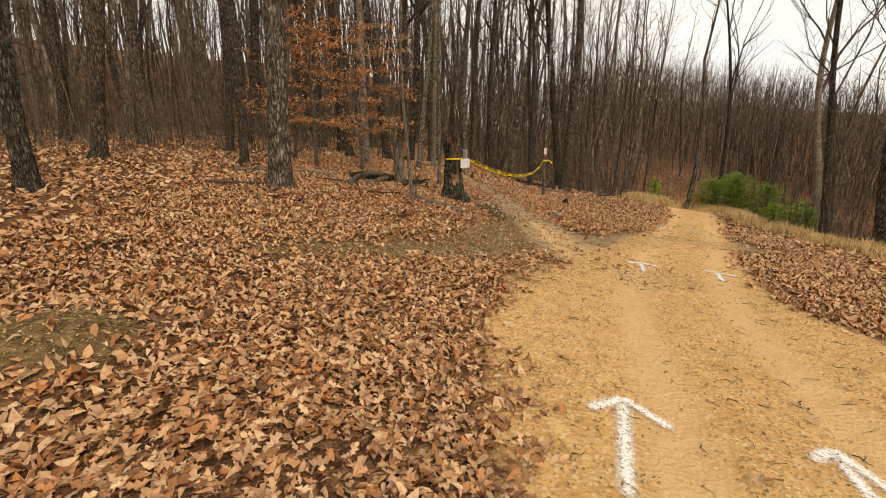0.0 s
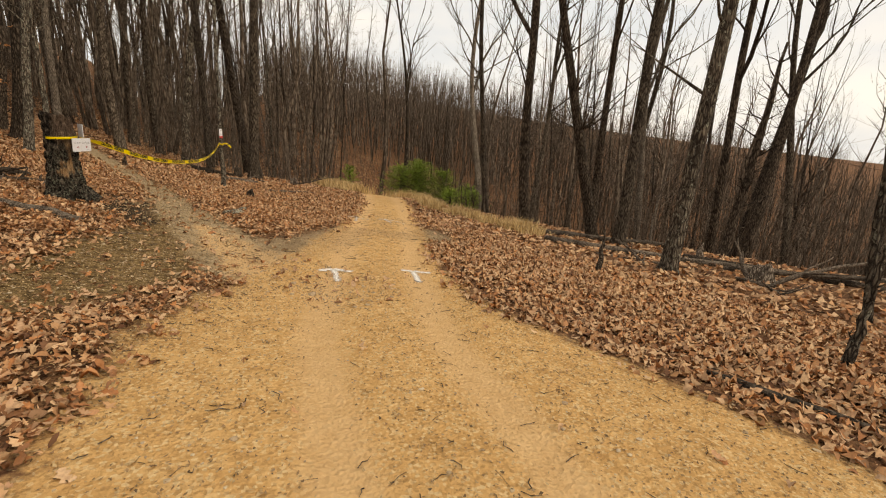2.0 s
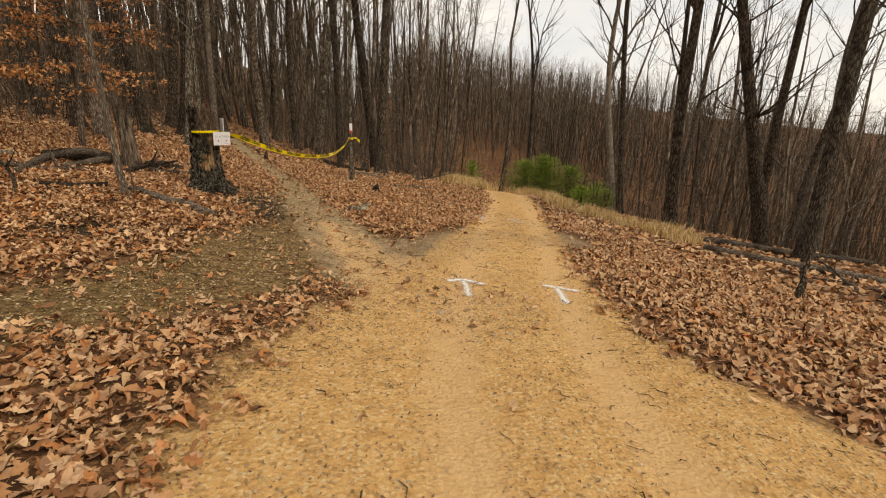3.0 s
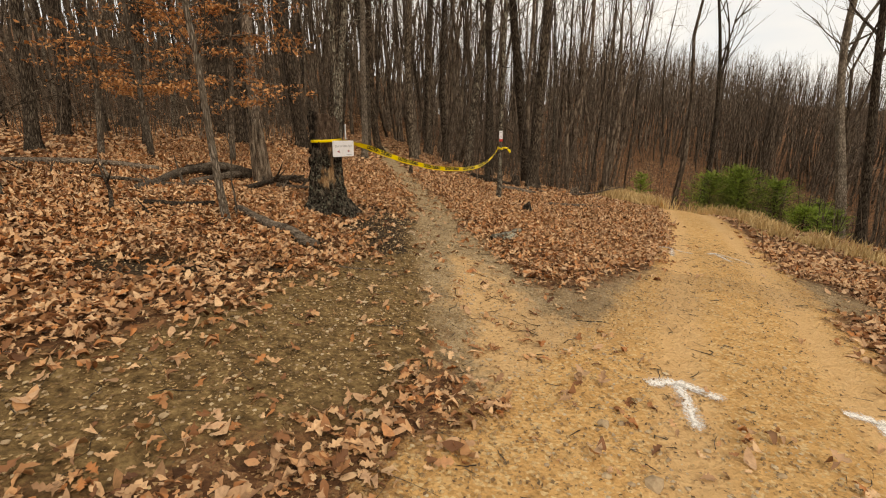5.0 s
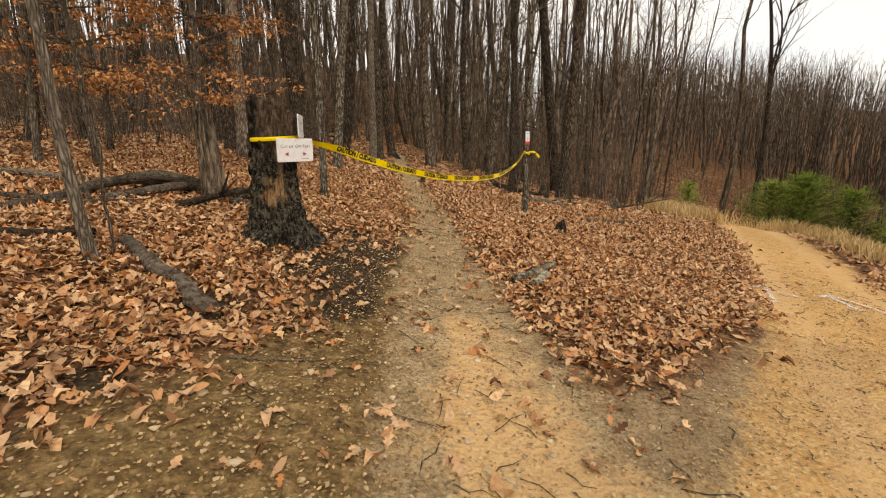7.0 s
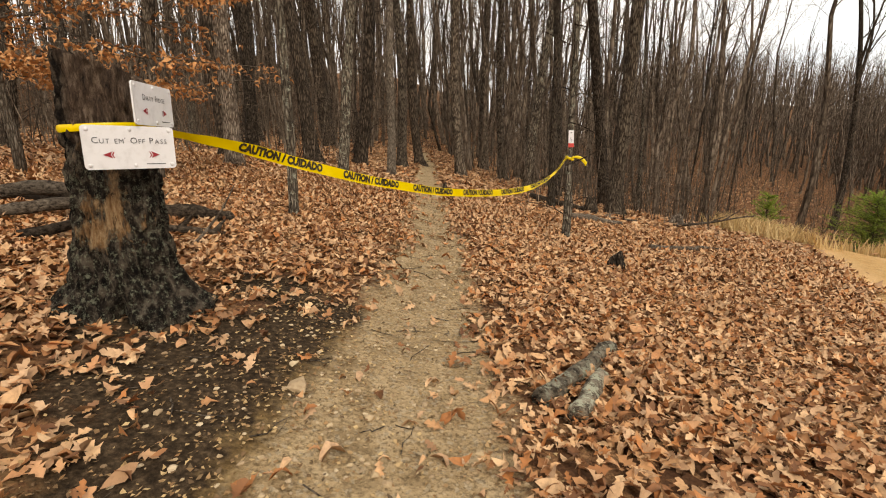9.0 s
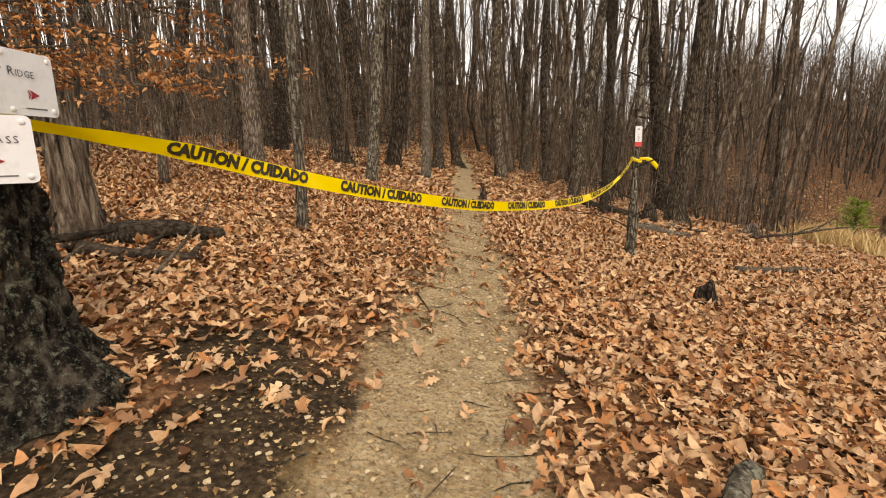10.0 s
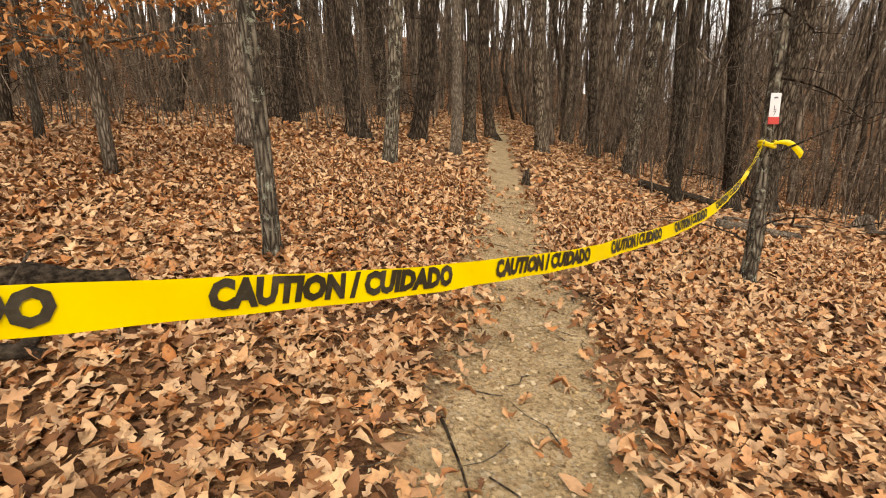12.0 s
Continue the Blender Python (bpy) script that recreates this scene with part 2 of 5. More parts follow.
def paint_material():
    k = Mat("sprayed_chalk", 0.9, 0.1)
    p = k.coords((1, 1, 1), local=False)
    k.colour(k.mix(k.grey(k.noise(p, 40, 4), 0.4, 0.8, 0, 0.5), (0.8, 0.78, 0.74), (0.6, 0.48, 0.3)))
    a = k.maths("ADD", k.attr("cover"), k.maths("MULTIPLY", k.maths("SUBTRACT", k.noise(p, 60, 6, 0.75), 0.5), 1.2))
    k.link(k.grey(a, 0.38, 0.62), k.b.inputs["Alpha"])
    return k.m


CHALK = paint_material()

# ---- lie of the land ----
SLOPE = [0.035, -1.103, 0.14, -0.214, -0.642, -0.012, 0.152, 0.046, 0.065, -0.043]


def height(x, y):
    X, Y = max(-0.4, min(1.5, x / 10)), max(-1.2, min(1.2, (y - 10) / 10))
    z = SLOPE[0] + SLOPE[1] * X + SLOPE[2] * Y + SLOPE[3] * X * X + SLOPE[4] * X * Y + SLOPE[5] * Y * Y + SLOPE[6] * X**3 + SLOPE[7] * X * X * Y + SLOPE[8] * X * Y * Y + SLOPE[9] * Y**3
    z -= 0.17 * math.exp(-((x - 2.2) ** 2 + (y - 7.3) ** 2) / 4)
    z += 0.12 * math.exp(-((x + 1) ** 2 + (y - 11) ** 2) / 5)
    z += 0.35 * math.exp(-((x - 11.5) ** 2 + (y - 20.5) ** 2) / 30)
    left, right, far = max(0, -4 - x), max(0, x - 15), max(0, y - 22)
    z += 0.045 * left + 0.03 * far * max(0, min(1, (6 - x) / 8)) - 0.25 * right / (1 + right / 60)
    # the ravine beside and beyond the road, and the hillside past it
    r, az = math.hypot(x, y), math.degrees(math.atan2(x, y))
    k = max(0.0, min(1.0, (r - 25) / 15)) * max(0.0, min(1.0, (az - 6) / 12)) * max(0.0, min(1.0, (150 - az) / 30))
    k = k * k * (3 - 2 * k)
    b = min(100.0, az)
    ravine = -2.5 - 0.2 * max(0.0, b - 20) + max(0.03, 0.165 - 0.0022 * max(0.0, b - 27)) * (r - 35) / (1 + max(0.0, r - 35) / 400)
    z += k * (ravine - z)
    # a mossy hump among the leaves
    z += 0.2 * math.exp(-((x + 2.75) ** 2 + (y - 3.0) ** 2) / 0.3)
    # the rise behind the wood
    z += 0.21 * max(0, math.hypot(x, y) - 40) * max(0, min(1, (15 - az) / 25)) / (1 + max(0, math.hypot(x, y) - 40) / 200)
    return z


ROAD = ((0.8, -9, 2.2), (1.7, -3, 2.3), (2.5, 1.5, 2.15), (2.45, 3.6, 2.1), (2.6, 5, 1.85), (3.0, 6.2, 1.55), (3.8, 7.6, 1.25), (4.55, 8.8, 1.02), (5.5, 10.2, 0.95), (7.2, 13.3, 0.9), (8.75, 16.0, 0.9), (11.0, 21, 0.95), (13.2, 25, 1.0), (16, 30, 1.0))
TRACK = ((-0.4, -9), (0.6, -3), (1.9, 2.0), (2.75, 5), (3.85, 7.3), (5.0, 9.4), (6.5, 12.1), (8.7, 16.1), (11.0, 21), (13.2, 25), (16, 30))
TRAIL = ((3.1, 6.6, 0.7), (2.5, 8.0, 0.8), (2.2, 9.2, 0.62), (2.02, 10.4, 0.5), (1.87, 12, 0.45), (1.74, 14, 0.45), (1.47, 15.8, 0.4), (1.1, 18.6, 0.38), (0.3, 24, 0.34), (-0.3, 29, 0.3), (-1.6, 36, 0.3))
BARE = ((1.35, 11.7, 0.3), (1.4, 10.5, 0.4), (1.4, 9.5, 0.5), (1.15, 8.6, 0.75), (0.8, 7.7, 0.8), (0.05, 6.9, 0.6), (-0.8, 6.3, 0.5), (-2.0, 5.9, 0.35))
VERGE = ((2.75, 8.6, 0.45), (3.4, 9.0, 0.5), (4.2, 9.55, 0.5), (4.85, 10.5, 0.3), (5.5, 10.2, 0.5), (6.6, 10.0, 0.45), (7.0, 10.8, 0.35))
MIXED = ((1.9, 7.0, 0.45), (1.3, 6.5, 0.55), (0.75, 5.6, 0.45), (0.4, 4.6, 0.25))
BLACK = ((0.75, 10.75, 0.4, 0.28), (-1.9, 5.4, 0.4, 0.2), (-3.9, 5.4, 0.35, 0.2), (0.3, 8.9, 0.2, 0.12), (0.8, 12.15, 0.4, 0.3), (1.05, 10.75, 0.35, 0.45), (1.2, 10.2, 0.25, 0.35), (1.15, 11.5, 0.3, 0.4), (-0.55, 8.75, 0.55, 0.2), (0.95, 11.1, 0.45, 0.5), (0.42, 9.75, 0.22, 0.2), (-0.9, 8.6, 0.4, 0.18), (0.45, 11.3, 0.45, 0.3), (1.2, 11.9, 0.3, 0.35))


SPUR = ((3.3, 6.3, 0.9), (2.6, 7.8, 0.65), (2.25, 9.0, 0.36), (2.05, 10.2, 0.12))


def along(line, x, y):
    """Distance from a line of (x, y, ...) points, with the width there."""
    best, width = 1e9, 1.0
    for a, b in zip(line, line[1:]):
        dx, dy = b[0] - a[0], b[1] - a[1]
        s = max(0.0, min(1.0, ((x - a[0]) * dx + (y - a[1]) * dy) / (dx * dx + dy * dy)))
        d = math.hypot(x - a[0] - s * dx, y - a[1] - s * dy)
        if d < best:
            best = d
            if len(a) > 2:
                width = a[2] + s * (b[2] - a[2])
    return best, width


def field(line, X, Y):
    """The same over a whole grid."""
    best, width = np.full(X.shape, 1e9), np.ones(X.shape)
    for a, b in zip(line, line[1:]):
        dx, dy = b[0] - a[0], b[1] - a[1]
        s = np.clip(((X - a[0]) * dx + (Y - a[1]) * dy) / (dx * dx + dy * dy), 0, 1)
        d = np.hypot(X - a[0] - s * dx, Y - a[1] - s * dy)
        w = a[2] + s * (b[2] - a[2]) if len(a) > 2 else np.ones(X.shape)
        width = np.where(d < best, w, width)
        best = np.minimum(best, d)
    return best, width


CELL = 0.06


def mask_grid():
    X, Y = np.meshgrid(np.arange(-6, 18, CELL), np.arange(-12, 40, CELL))

    def inside(line, soft):
        d, w = field(line, X, Y)
        return np.clip(0.5 + (w - d) / soft, 0, 1)

    road = inside(ROAD, 0.7)
    rut = np.exp(-(((field(TRACK, X, Y)[0] - 0.58) / 0.24) ** 2)) * road
    black = np.zeros(X.shape)
    for a, b, c, e in BLACK:
        black = np.maximum(black, 1.35 - 0.85 * np.hypot((X - a) / c, (Y - b) / e))
    black = np.where(black > 0.2, np.clip(black, 0, 1), 0)
    # the mossy hump is bare as well
    bare = np.maximum(inside(BARE, 0.9), np.clip(1.5 - np.hypot((X + 2.75) / 0.65, (Y - 3.0) / 0.5), 0, 1))
    return np.stack([road, inside(TRAIL, 0.5), bare, inside(VERGE, 0.9), rut, black, inside(SPUR, 0.8), inside(MIXED, 0.9)], -1).tolist()


MASKS = mask_grid()
NOTHING = [0.0] * 8


def masks(x, y):
    if y < -11.9 or y > 39.8 or x < -5.9 or x > 17.8:
        return NOTHING
    return MASKS[int((y + 12) / CELL + 0.5)][int((x + 6) / CELL + 0.5)]


def ground_z(x, y):
    z = height(x, y)
    if -10 < x < 20 and -12 < y < 40:
        road, trail, bare, verge, rut, black, spur, mixed = masks(x, y)
        rough = noise.noise((x * 1.3, y * 1.3, 0.0)) * 0.035 + noise.noise((x * 4, y * 4, 3.0)) * 0.012
        z += rough * (1 - 0.75 * max(road, trail)) - 0.03 * rut - 0.05 * trail * (1 - road) - 0.03 * black
    else:
        z += noise.noise((x * 0.3, y * 0.3, 0.0)) * 0.15
    return z


# ---- mesh helpers ----
class Geo:
    """Gathers vertices and faces."""

    def __init__(self):
        self.v, self.f = [], []

    def add(self, verts, faces):
        n = len(self.v)
        self.v.extend(verts)
        self.f.extend(tuple(i + n for i in f) for f in faces)

    def tube(self, path, radii, n, cap=True, lobes=None):
        """A tube round a path of Vectors."""
        start = len(self.v)
        side = Vector((1, 0.13, 0.05))
        for i, (p, r) in enumerate(zip(path, radii)):
            d = (path[min(i + 1, len(path) - 1)] - path[max(i - 1, 0)]).normalized()
            a = (side - d * side.dot(d))
            if a.length < 1e-3:
                a = Vector((0, 1, 0)) - d * d.y
            a.normalize()
            side = a
            b = d.cross(a)
            for j in range(n):
                t = 2 * math.pi * j / n
                q = r if lobes is None else r * lobes(t, i, p)
                self.v.append(p + a * (q * math.cos(t)) + b * (q * math.sin(t)))
        for i in range(len(path) - 1):
            for j in range(n):
                a0, a1 = start + i * n + j, start + i * n + (j + 1) % n
                self.f.append((a0, a1, a1 + n, a0 + n))
        if cap:
            self.f.append(tuple(start + (len(path) - 1) * n + j for j in range(n)))
            self.f.append(tuple(start + n - 1 - j for j in range(n)))

    def mesh(self, name, material, smooth=True):
        me = bpy.data.meshes.new(name)
        me.from_pydata(self.v, [], self.f)
        me.materials.append(material)
        if smooth:
            me.polygons.foreach_set("use_smooth", [True] * len(me.polygons))
        me.update()
        return me


def part(name, geo, material, parent=None, label="", smooth=True):
    ob = new(name, geo.mesh(name, material, smooth))
    if parent is not None:
        ob.parent = parent
    if label:
        tagged(ob, label)
    return ob


def thing(name, label, category, group="", kind="", at=None):
    ob = new(name)
    ob.empty_display_size = 0.1
    if at is not None:
        ob.location = at
    return tagged(ob, label, category, group, kind)


def box_geo(sx, sy, sz, bevel=0.0, seg=2):
    bm = bmesh.new()
    bmesh.ops.create_cube(bm, size=1)
    bmesh.ops.scale(bm, vec=(sx, sy, sz), verts=bm.verts)
    if bevel:
        bmesh.ops.bevel(bm, geom=bm.edges[:], offset=bevel, segments=seg, affect="EDGES", profile=0.5)
    g = Geo()
    bm.verts.index_update()
    g.add([v.co.copy() for v in bm.verts], [tuple(v.index for v in f.verts) for f in bm.faces])
    bm.free()
    return g


def wander(start, direction, length, steps, rng, jitter, lift=0.0):
    """A crooked path."""
    path, p, d = [start.copy()], start.copy(), direction.normalized()
    for _ in range(steps):
        d = (d + Vector((rng.uniform(-jitter, jitter), rng.uniform(-jitter, jitter), rng.uniform(-jitter, jitter) + lift))).normalized()
        p = p + d * (length / steps)
        path.append(p.copy())
    return path


# ---- ground, road and footpath ----
def spread(lo, hi, step, reach):
    vals, v, s = [], lo, step
    inner = list(np.arange(lo, hi + 1e-6, step))
    low, v, s = [], lo, step
    while v > -reach:
        s *= 1.13
        v -= s
        low.append(v)
    high, v, s = [], hi, step
    while v < reach:
        s *= 1.13
        v += s
        high.append(v)
    return low[::-1] + inner + high


def build_ground():
    xs, ys = spread(-5, 11, 0.12, 600), spread(-3, 24, 0.14, 600)
    nx, ny = len(xs), len(ys)
    verts, data = [], []
    for y in ys:
        for x in xs:
            verts.append((x, y, ground_z(x, y)))
            data.append(masks(x, y))
    data = np.array(data)
    groups = {"ground": [], "road": [], "footpath": []}
    for j in range(ny - 1):
        for i in range(nx - 1):
            a = j * nx + i
            f = (a, a + 1, a + 1 + nx, a + nx)
            m = data[list(f)].mean(axis=0)
            groups["road" if m[0] > 0.5 else "footpath" if m[1] > 0.5 else "ground"].append(f)
    labels = {"ground": ("forest floor of brown leaf litter over dark soil", "ground"),
              "road": ("packed sandy dirt road with two pale wheel tracks", "road"),
              "footpath": ("narrow trodden footpath of grey-brown soil", "path")}
    for name, faces in groups.items():
        used = sorted({i for f in faces for i in f})
        back = {o: n for n, o in enumerate(used)}
        me = bpy.data.meshes.new(name)
        me.from_pydata([verts[i] for i in used], [], [tuple(back[i] for i in f) for f in faces])
        me.materials.append(GROUND)
        me.polygons.foreach_set("use_smooth", [True] * len(me.polygons))
        for c, key in enumerate(("road", "trail", "bare", "verge", "rut", "black", "spur")):
            at = me.attributes.new(key, "FLOAT", "POINT")
            at.data.foreach_set("value", data[used, c].astype(np.float32))
        me.update()
        tagged(new(name, me), *labels[name], kind="structure")


build_ground()

# ---- trees ----
def tree_geo(seed, tall, r0, limbs, first, depth=2, sides=9, crook=0.05, reach=0.3):
    """Trunk and crown of a bare tree that stands at the origin."""
    rng = random.Random(seed)
    trunk, crown = Geo(), Geo()
    steps = 18
    sway = [(rng.uniform(0, 6.3), rng.uniform(0.5, 1.4) * k) for k in (1, 1, 2.6, 2.6)]
    amp = crook * tall * 0.12

    def spine(f):
        a, b, c, d = sway
        return Vector((amp * (math.sin(a[0] + 3 * a[1] * f) - math.sin(a[0])) + 0.3 * amp * (math.sin(c[0] + 3 * c[1] * f) - math.sin(c[0])),
                       amp * (math.sin(b[0] + 3 * b[1] * f) - math.sin(b[0])) + 0.3 * amp * (math.sin(d[0] + 3 * d[1] * f) - math.sin(d[0])), -0.15 + tall * f))

    path = [spine(i / steps) for i in range(steps + 1)]
    radii = [r0 * (1 - 0.88 * (i / steps) ** 1.05) for i in range(steps + 1)]
    # root flare
    base = [path[0], path[0].lerp(path[1], 0.15), path[0].lerp(path[1], 0.35), path[0].lerp(path[1], 0.65)]
    path2 = base + path[1:]
    radii2 = [r0 * 1.8, r0 * 1.42, r0 * 1.14, r0 * 1.04] + radii[1:]
    ph = rng.uniform(0, 6)

    def lobes(t, i, p):
        k = 0.24 if i < 2 else 0.1 if i == 2 else 0.05
        return 1 + k * math.sin(t * 4 + ph) + 0.06 * math.sin(t * 3 + i * 0.8 + ph)

    trunk.tube(path2, radii2, sides, lobes=lobes)

    def branch(start, d, length, r, level):
        if level == 3:
            # the last twigs are mere slivers
            e = start + d.normalized() * length
            w = d.cross(Vector((rng.uniform(-1, 1), rng.uniform(-1, 1), 0.3))).normalized() * 0.004
            crown.add([start + w, start - w, e], [(0, 1, 2)])
            return
        m = (7, 5, 2)[level]
        n = (5, 4, 3)[level]
        bp = wander(start, d, length, m, rng, (0.2, 0.24, 0.26)[level], 0.09 if level < 2 else 0.05)
        crown.tube(bp, [max(0.003, r * (1 - 0.85 * i / m)) for i in range(m + 1)], n, cap=False)
        if level < depth:
            for _ in range((4, 4, 3)[level]):
                i = rng.randint(1, m)
                q = Vector((rng.uniform(-1, 1), rng.uniform(-1, 1), rng.uniform(-0.2, 0.8)))
                branch(bp[i].lerp(bp[i - 1], rng.random()), (bp[i] - bp[i - 1]).normalized() + q * 0.75, length * rng.uniform(0.3, 0.6), r * 0.45, level + 1)

    # thin dead twigs low on the trunk
    for _ in range(limbs + 4 if tall > 10 else 2):
        i = rng.randint(1, max(2, int(steps * first) + 1))
        a = rng.uniform(0, 2 * math.pi)
        tp = wander(path[i].lerp(path[i - 1], rng.random()), Vector((math.cos(a), math.sin(a), rng.uniform(-0.1, 0.7))), rng.uniform(0.4, 1.5), 5, rng, 0.35)
        crown.tube(tp, [0.012, 0.01, 0.008, 0.006, 0.004, 0.002], 3, cap=False)
        for q in tp[2:]:
            crown.tube([q, q + Vector((rng.uniform(-1, 1), rng.uniform(-1, 1), rng.uniform(-0.2, 0.8))) * 0.35], [0.005, 0.002], 3, cap=False)
    for b in range(limbs):
        f = first + (1 - first) * (b + rng.random()) / limbs
        i = min(steps - 1, int(f * steps))
        p = path[i].lerp(path[i + 1], f * steps - i)
        a = rng.uniform(0, 2 * math.pi)
        # a few limbs are forks nearly as thick as the stem
        fork = rng.random() < 0.22
        d = Vector((math.cos(a), math.sin(a), (1.9 if fork else 0.5) + 0.9 * f))
        branch(p, d, tall * reach * (1.15 - 0.75 * f) * (1.35 if fork else rng.uniform(0.5, 1.1)), radii[i] * (0.68 if fork else rng.uniform(0.25, 0.45)), 0)
    return trunk, crown


BARKS = (BARK_OAK, BARK_DARK, BARK_GREY, BARK_LICHEN)


def make_tree(seed, tall, r0, limbs, first, material, label, depth=2, sides=9, crook=0.05, reach=0.3, name="tree", group="bare trees of the wood"):
    t = thing(name, label, "tree", group)
    trunk, crown = tree_geo(seed, tall, r0, limbs, first, depth, sides, crook, reach)
    part("trunk", trunk, material, t)
    part("crown", crown, material, t)
    return t


LABELS = {BARK_OAK: "bare oak with grey-brown furrowed bark, standing in leaf litter",
          BARK_DARK: "bare dark-barked tree standing in leaf litter",
          BARK_GREY: "bare tree with smooth pale grey bark",
          BARK_LICHEN: "bare oak with lichen-spotted bark"}
KINDS = []
for i, (mat, tall, r0, limbs, first) in enumerate((
        (BARK_OAK, 19, 0.16, 10, 0.3), (BARK_DARK, 17, 0.14, 9, 0.28), (BARK_OAK, 21, 0.19, 11, 0.34), (BARK_GREY, 16, 0.11, 9, 0.3),
        (BARK_DARK, 20, 0.17, 10, 0.26), (BARK_LICHEN, 18, 0.15, 10, 0.3))):
    KINDS.append((make_tree(40 + i, tall, r0, limbs, first, mat, LABELS[mat], depth=3, crook=0.3), r0))
SPARSE = []
for i, (mat, tall, r0, limbs, first) in enumerate((
        (BARK_FAR, 18, 0.15, 9, 0.24), (BARK_FAR, 16, 0.12, 8, 0.22), (BARK_DARK, 20, 0.16, 9, 0.3), (BARK_FAR, 15, 0.1, 8, 0.2))):
    SPARSE.append((make_tree(80 + i, tall, r0, limbs, first, mat, "bare slender forest tree with brown-grey bark", depth=2, sides=6, crook=0.3), r0))
YOUNG = []
for i, (mat, tall, r0, limbs) in enumerate(((BARK_GREY, 6.5, 0.035, 9), (BARK_DARK, 5, 0.028, 8), (BARK_GREY, 4, 0.02, 7), (BARK_FAR, 8, 0.045, 10))):
    YOUNG.append((make_tree(120 + i, tall, r0, limbs, 0.22, mat, "thin bare sapling in the leaf litter", depth=1, sides=6, crook=0.35, reach=0.24, name="sapling", group="bare saplings of the wood"), r0))
USED = {}


def plant(kind, x, y, radius=None, lean=(0, 0), turn=None, rng=random):
    src, r0 = kind
    s = (radius / r0) if radius else rng.uniform(0.8, 1.25)
    m = pose(x, y, ground_z(x, y), lean[0], lean[1], rng.uniform(0, 360) if turn is None else turn)
    tallness = max(0.75, min(1.35, s ** 0.4))
    if src not in USED:
        USED[src] = True
        ob = src
        ob.matrix_basis = m
    else:
        ob = copy_thing(src, m)
    ob.scale = (s, s, tallness)
    return ob


# trees whose places are known: x, y, trunk radius, kind, lean
NAMED = (
    (-7.6, 8.6, 0.17, 5, 0, 2), (-10.05, 13.8, 0.2, 4, 0, 2), (-12.3, 19.7, 0.22, 2, 0, 2), (-6.25, 14.8, 0.12, 0, 0, 2), (-3.65, 10.45, 0.23, 5, 0, 2),
    (-4.95, 23.1, 0.19, 4, 0, 1), (-2.6, 21.9, 0.19, 4, 0, 0.5), (-1.75, 23.6, 0.2, 1, 0, 0), (-6.3, 24.6, 0.24, 1, 0, 2),
    (-10.4, 25.0, 0.26, 1, 0, -7), (-0.73, 25.1, 0.16, 0, 0, 0), (-0.46, 27.8, 0.17, 1, 0, -2), (3.6, 25.5, 0.17, 5, 0, -4), (2.9, 28.6, 0.16, 0, 0, -2),
    (4.6, 25.3, 0.12, 2, 0, 2), (-2.6, 26.4, 0.2, 1, 0, -2), (-7.3, 28.2, 0.2, 4, 0, 0), (2.0, 32.5, 0.22, 2, 0, 0), (-4.2, 28.1, 0.25, 4, 0, 2), (-3.95, 20.0, 0.17, 1, 0, 0),
    (5.8, 22.6, 0.2, 2, 0, 1), (6.4, 26.1, 0.2, 4, 0, -2), (12.7, 13.24, 0.17, 1, 1, 1), (13.1, 9.67, 0.17, 2, 2.5, 2), (17.0, 7.8, 0.15, 4, -4, -2),
    (17.9, 9.3, 0.15, 1, -5, -3), (14.9, 18.0, 0.13, 0, 0, -1), (19.7, 7.5, 0.13, 0, -4, -1.5),
    (17.5, 14.0, 0.17, 4, -1, 2), (18.5, 12.5, 0.14, 3, 0, -2), (21.0, 21.0, 0.18, 2, 0, 2), (16.6, 17.2, 0.13, 4, 0, 3), (21, 15, 0.15, 0, 0, 0))
RNG = random.Random(5)
for x, y, r, k, lx, ly in NAMED:
    plant(KINDS[k], x, y, r, (lx, ly), rng=RNG)


def clear(x, y, gap):
    if along(ROAD, x, y)[0] < 2.6 + gap * 0.2 or along(TRAIL, x, y)[0] < 1.0:
        return False
    return True


def scatter(n, rng, field, gap, taken):
    out, tries = [], 0
    while len(out) < n and tries < n * 40:
        tries += 1
        x, y = field(rng)
        if not clear(x, y, gap):
            continue
        if any((x - a) ** 2 + (y - b) ** 2 < gap * gap for a, b in taken):
            continue
        taken.append((x, y))
        out.append((x, y))
    return out


TAKEN = [(a[0], a[1]) for a in NAMED] + [(3.5, 16.7), (-0.15, 14.75), (-0.65, 10.2), (10.0, 6.4), (13.9, 11.2), (-1.1, 19.5), (-0.5, 22.3), (-3.1, 18.7)]


def field_mid(rng):
    while True:
        a, d = radians(rng.uniform(-62, 115)), math.sqrt(rng.uniform(0, 1)) * 46
        x, y = 1 + d * math.sin(a), 4 + d * math.cos(a)
        # the clearing round the fork, and the view along the trail
        if y < 21 and -7 < x < 12:
            continue
        if math.hypot(x, y - 8) < 13.5:
            continue
        if (0.42 < math.atan2(x, y) < 0.68 and rng.random() < 0.65) or (0.1 < math.atan2(x, y) <= 0.42 and rng.random() < 0.35):
            continue
        if x > 10 and (y < 3 + 0.1 * x or rng.random() < (0.8 if 0.45 < math.atan2(x, y) < 0.85 else 0.45)):
            continue
        return x, y


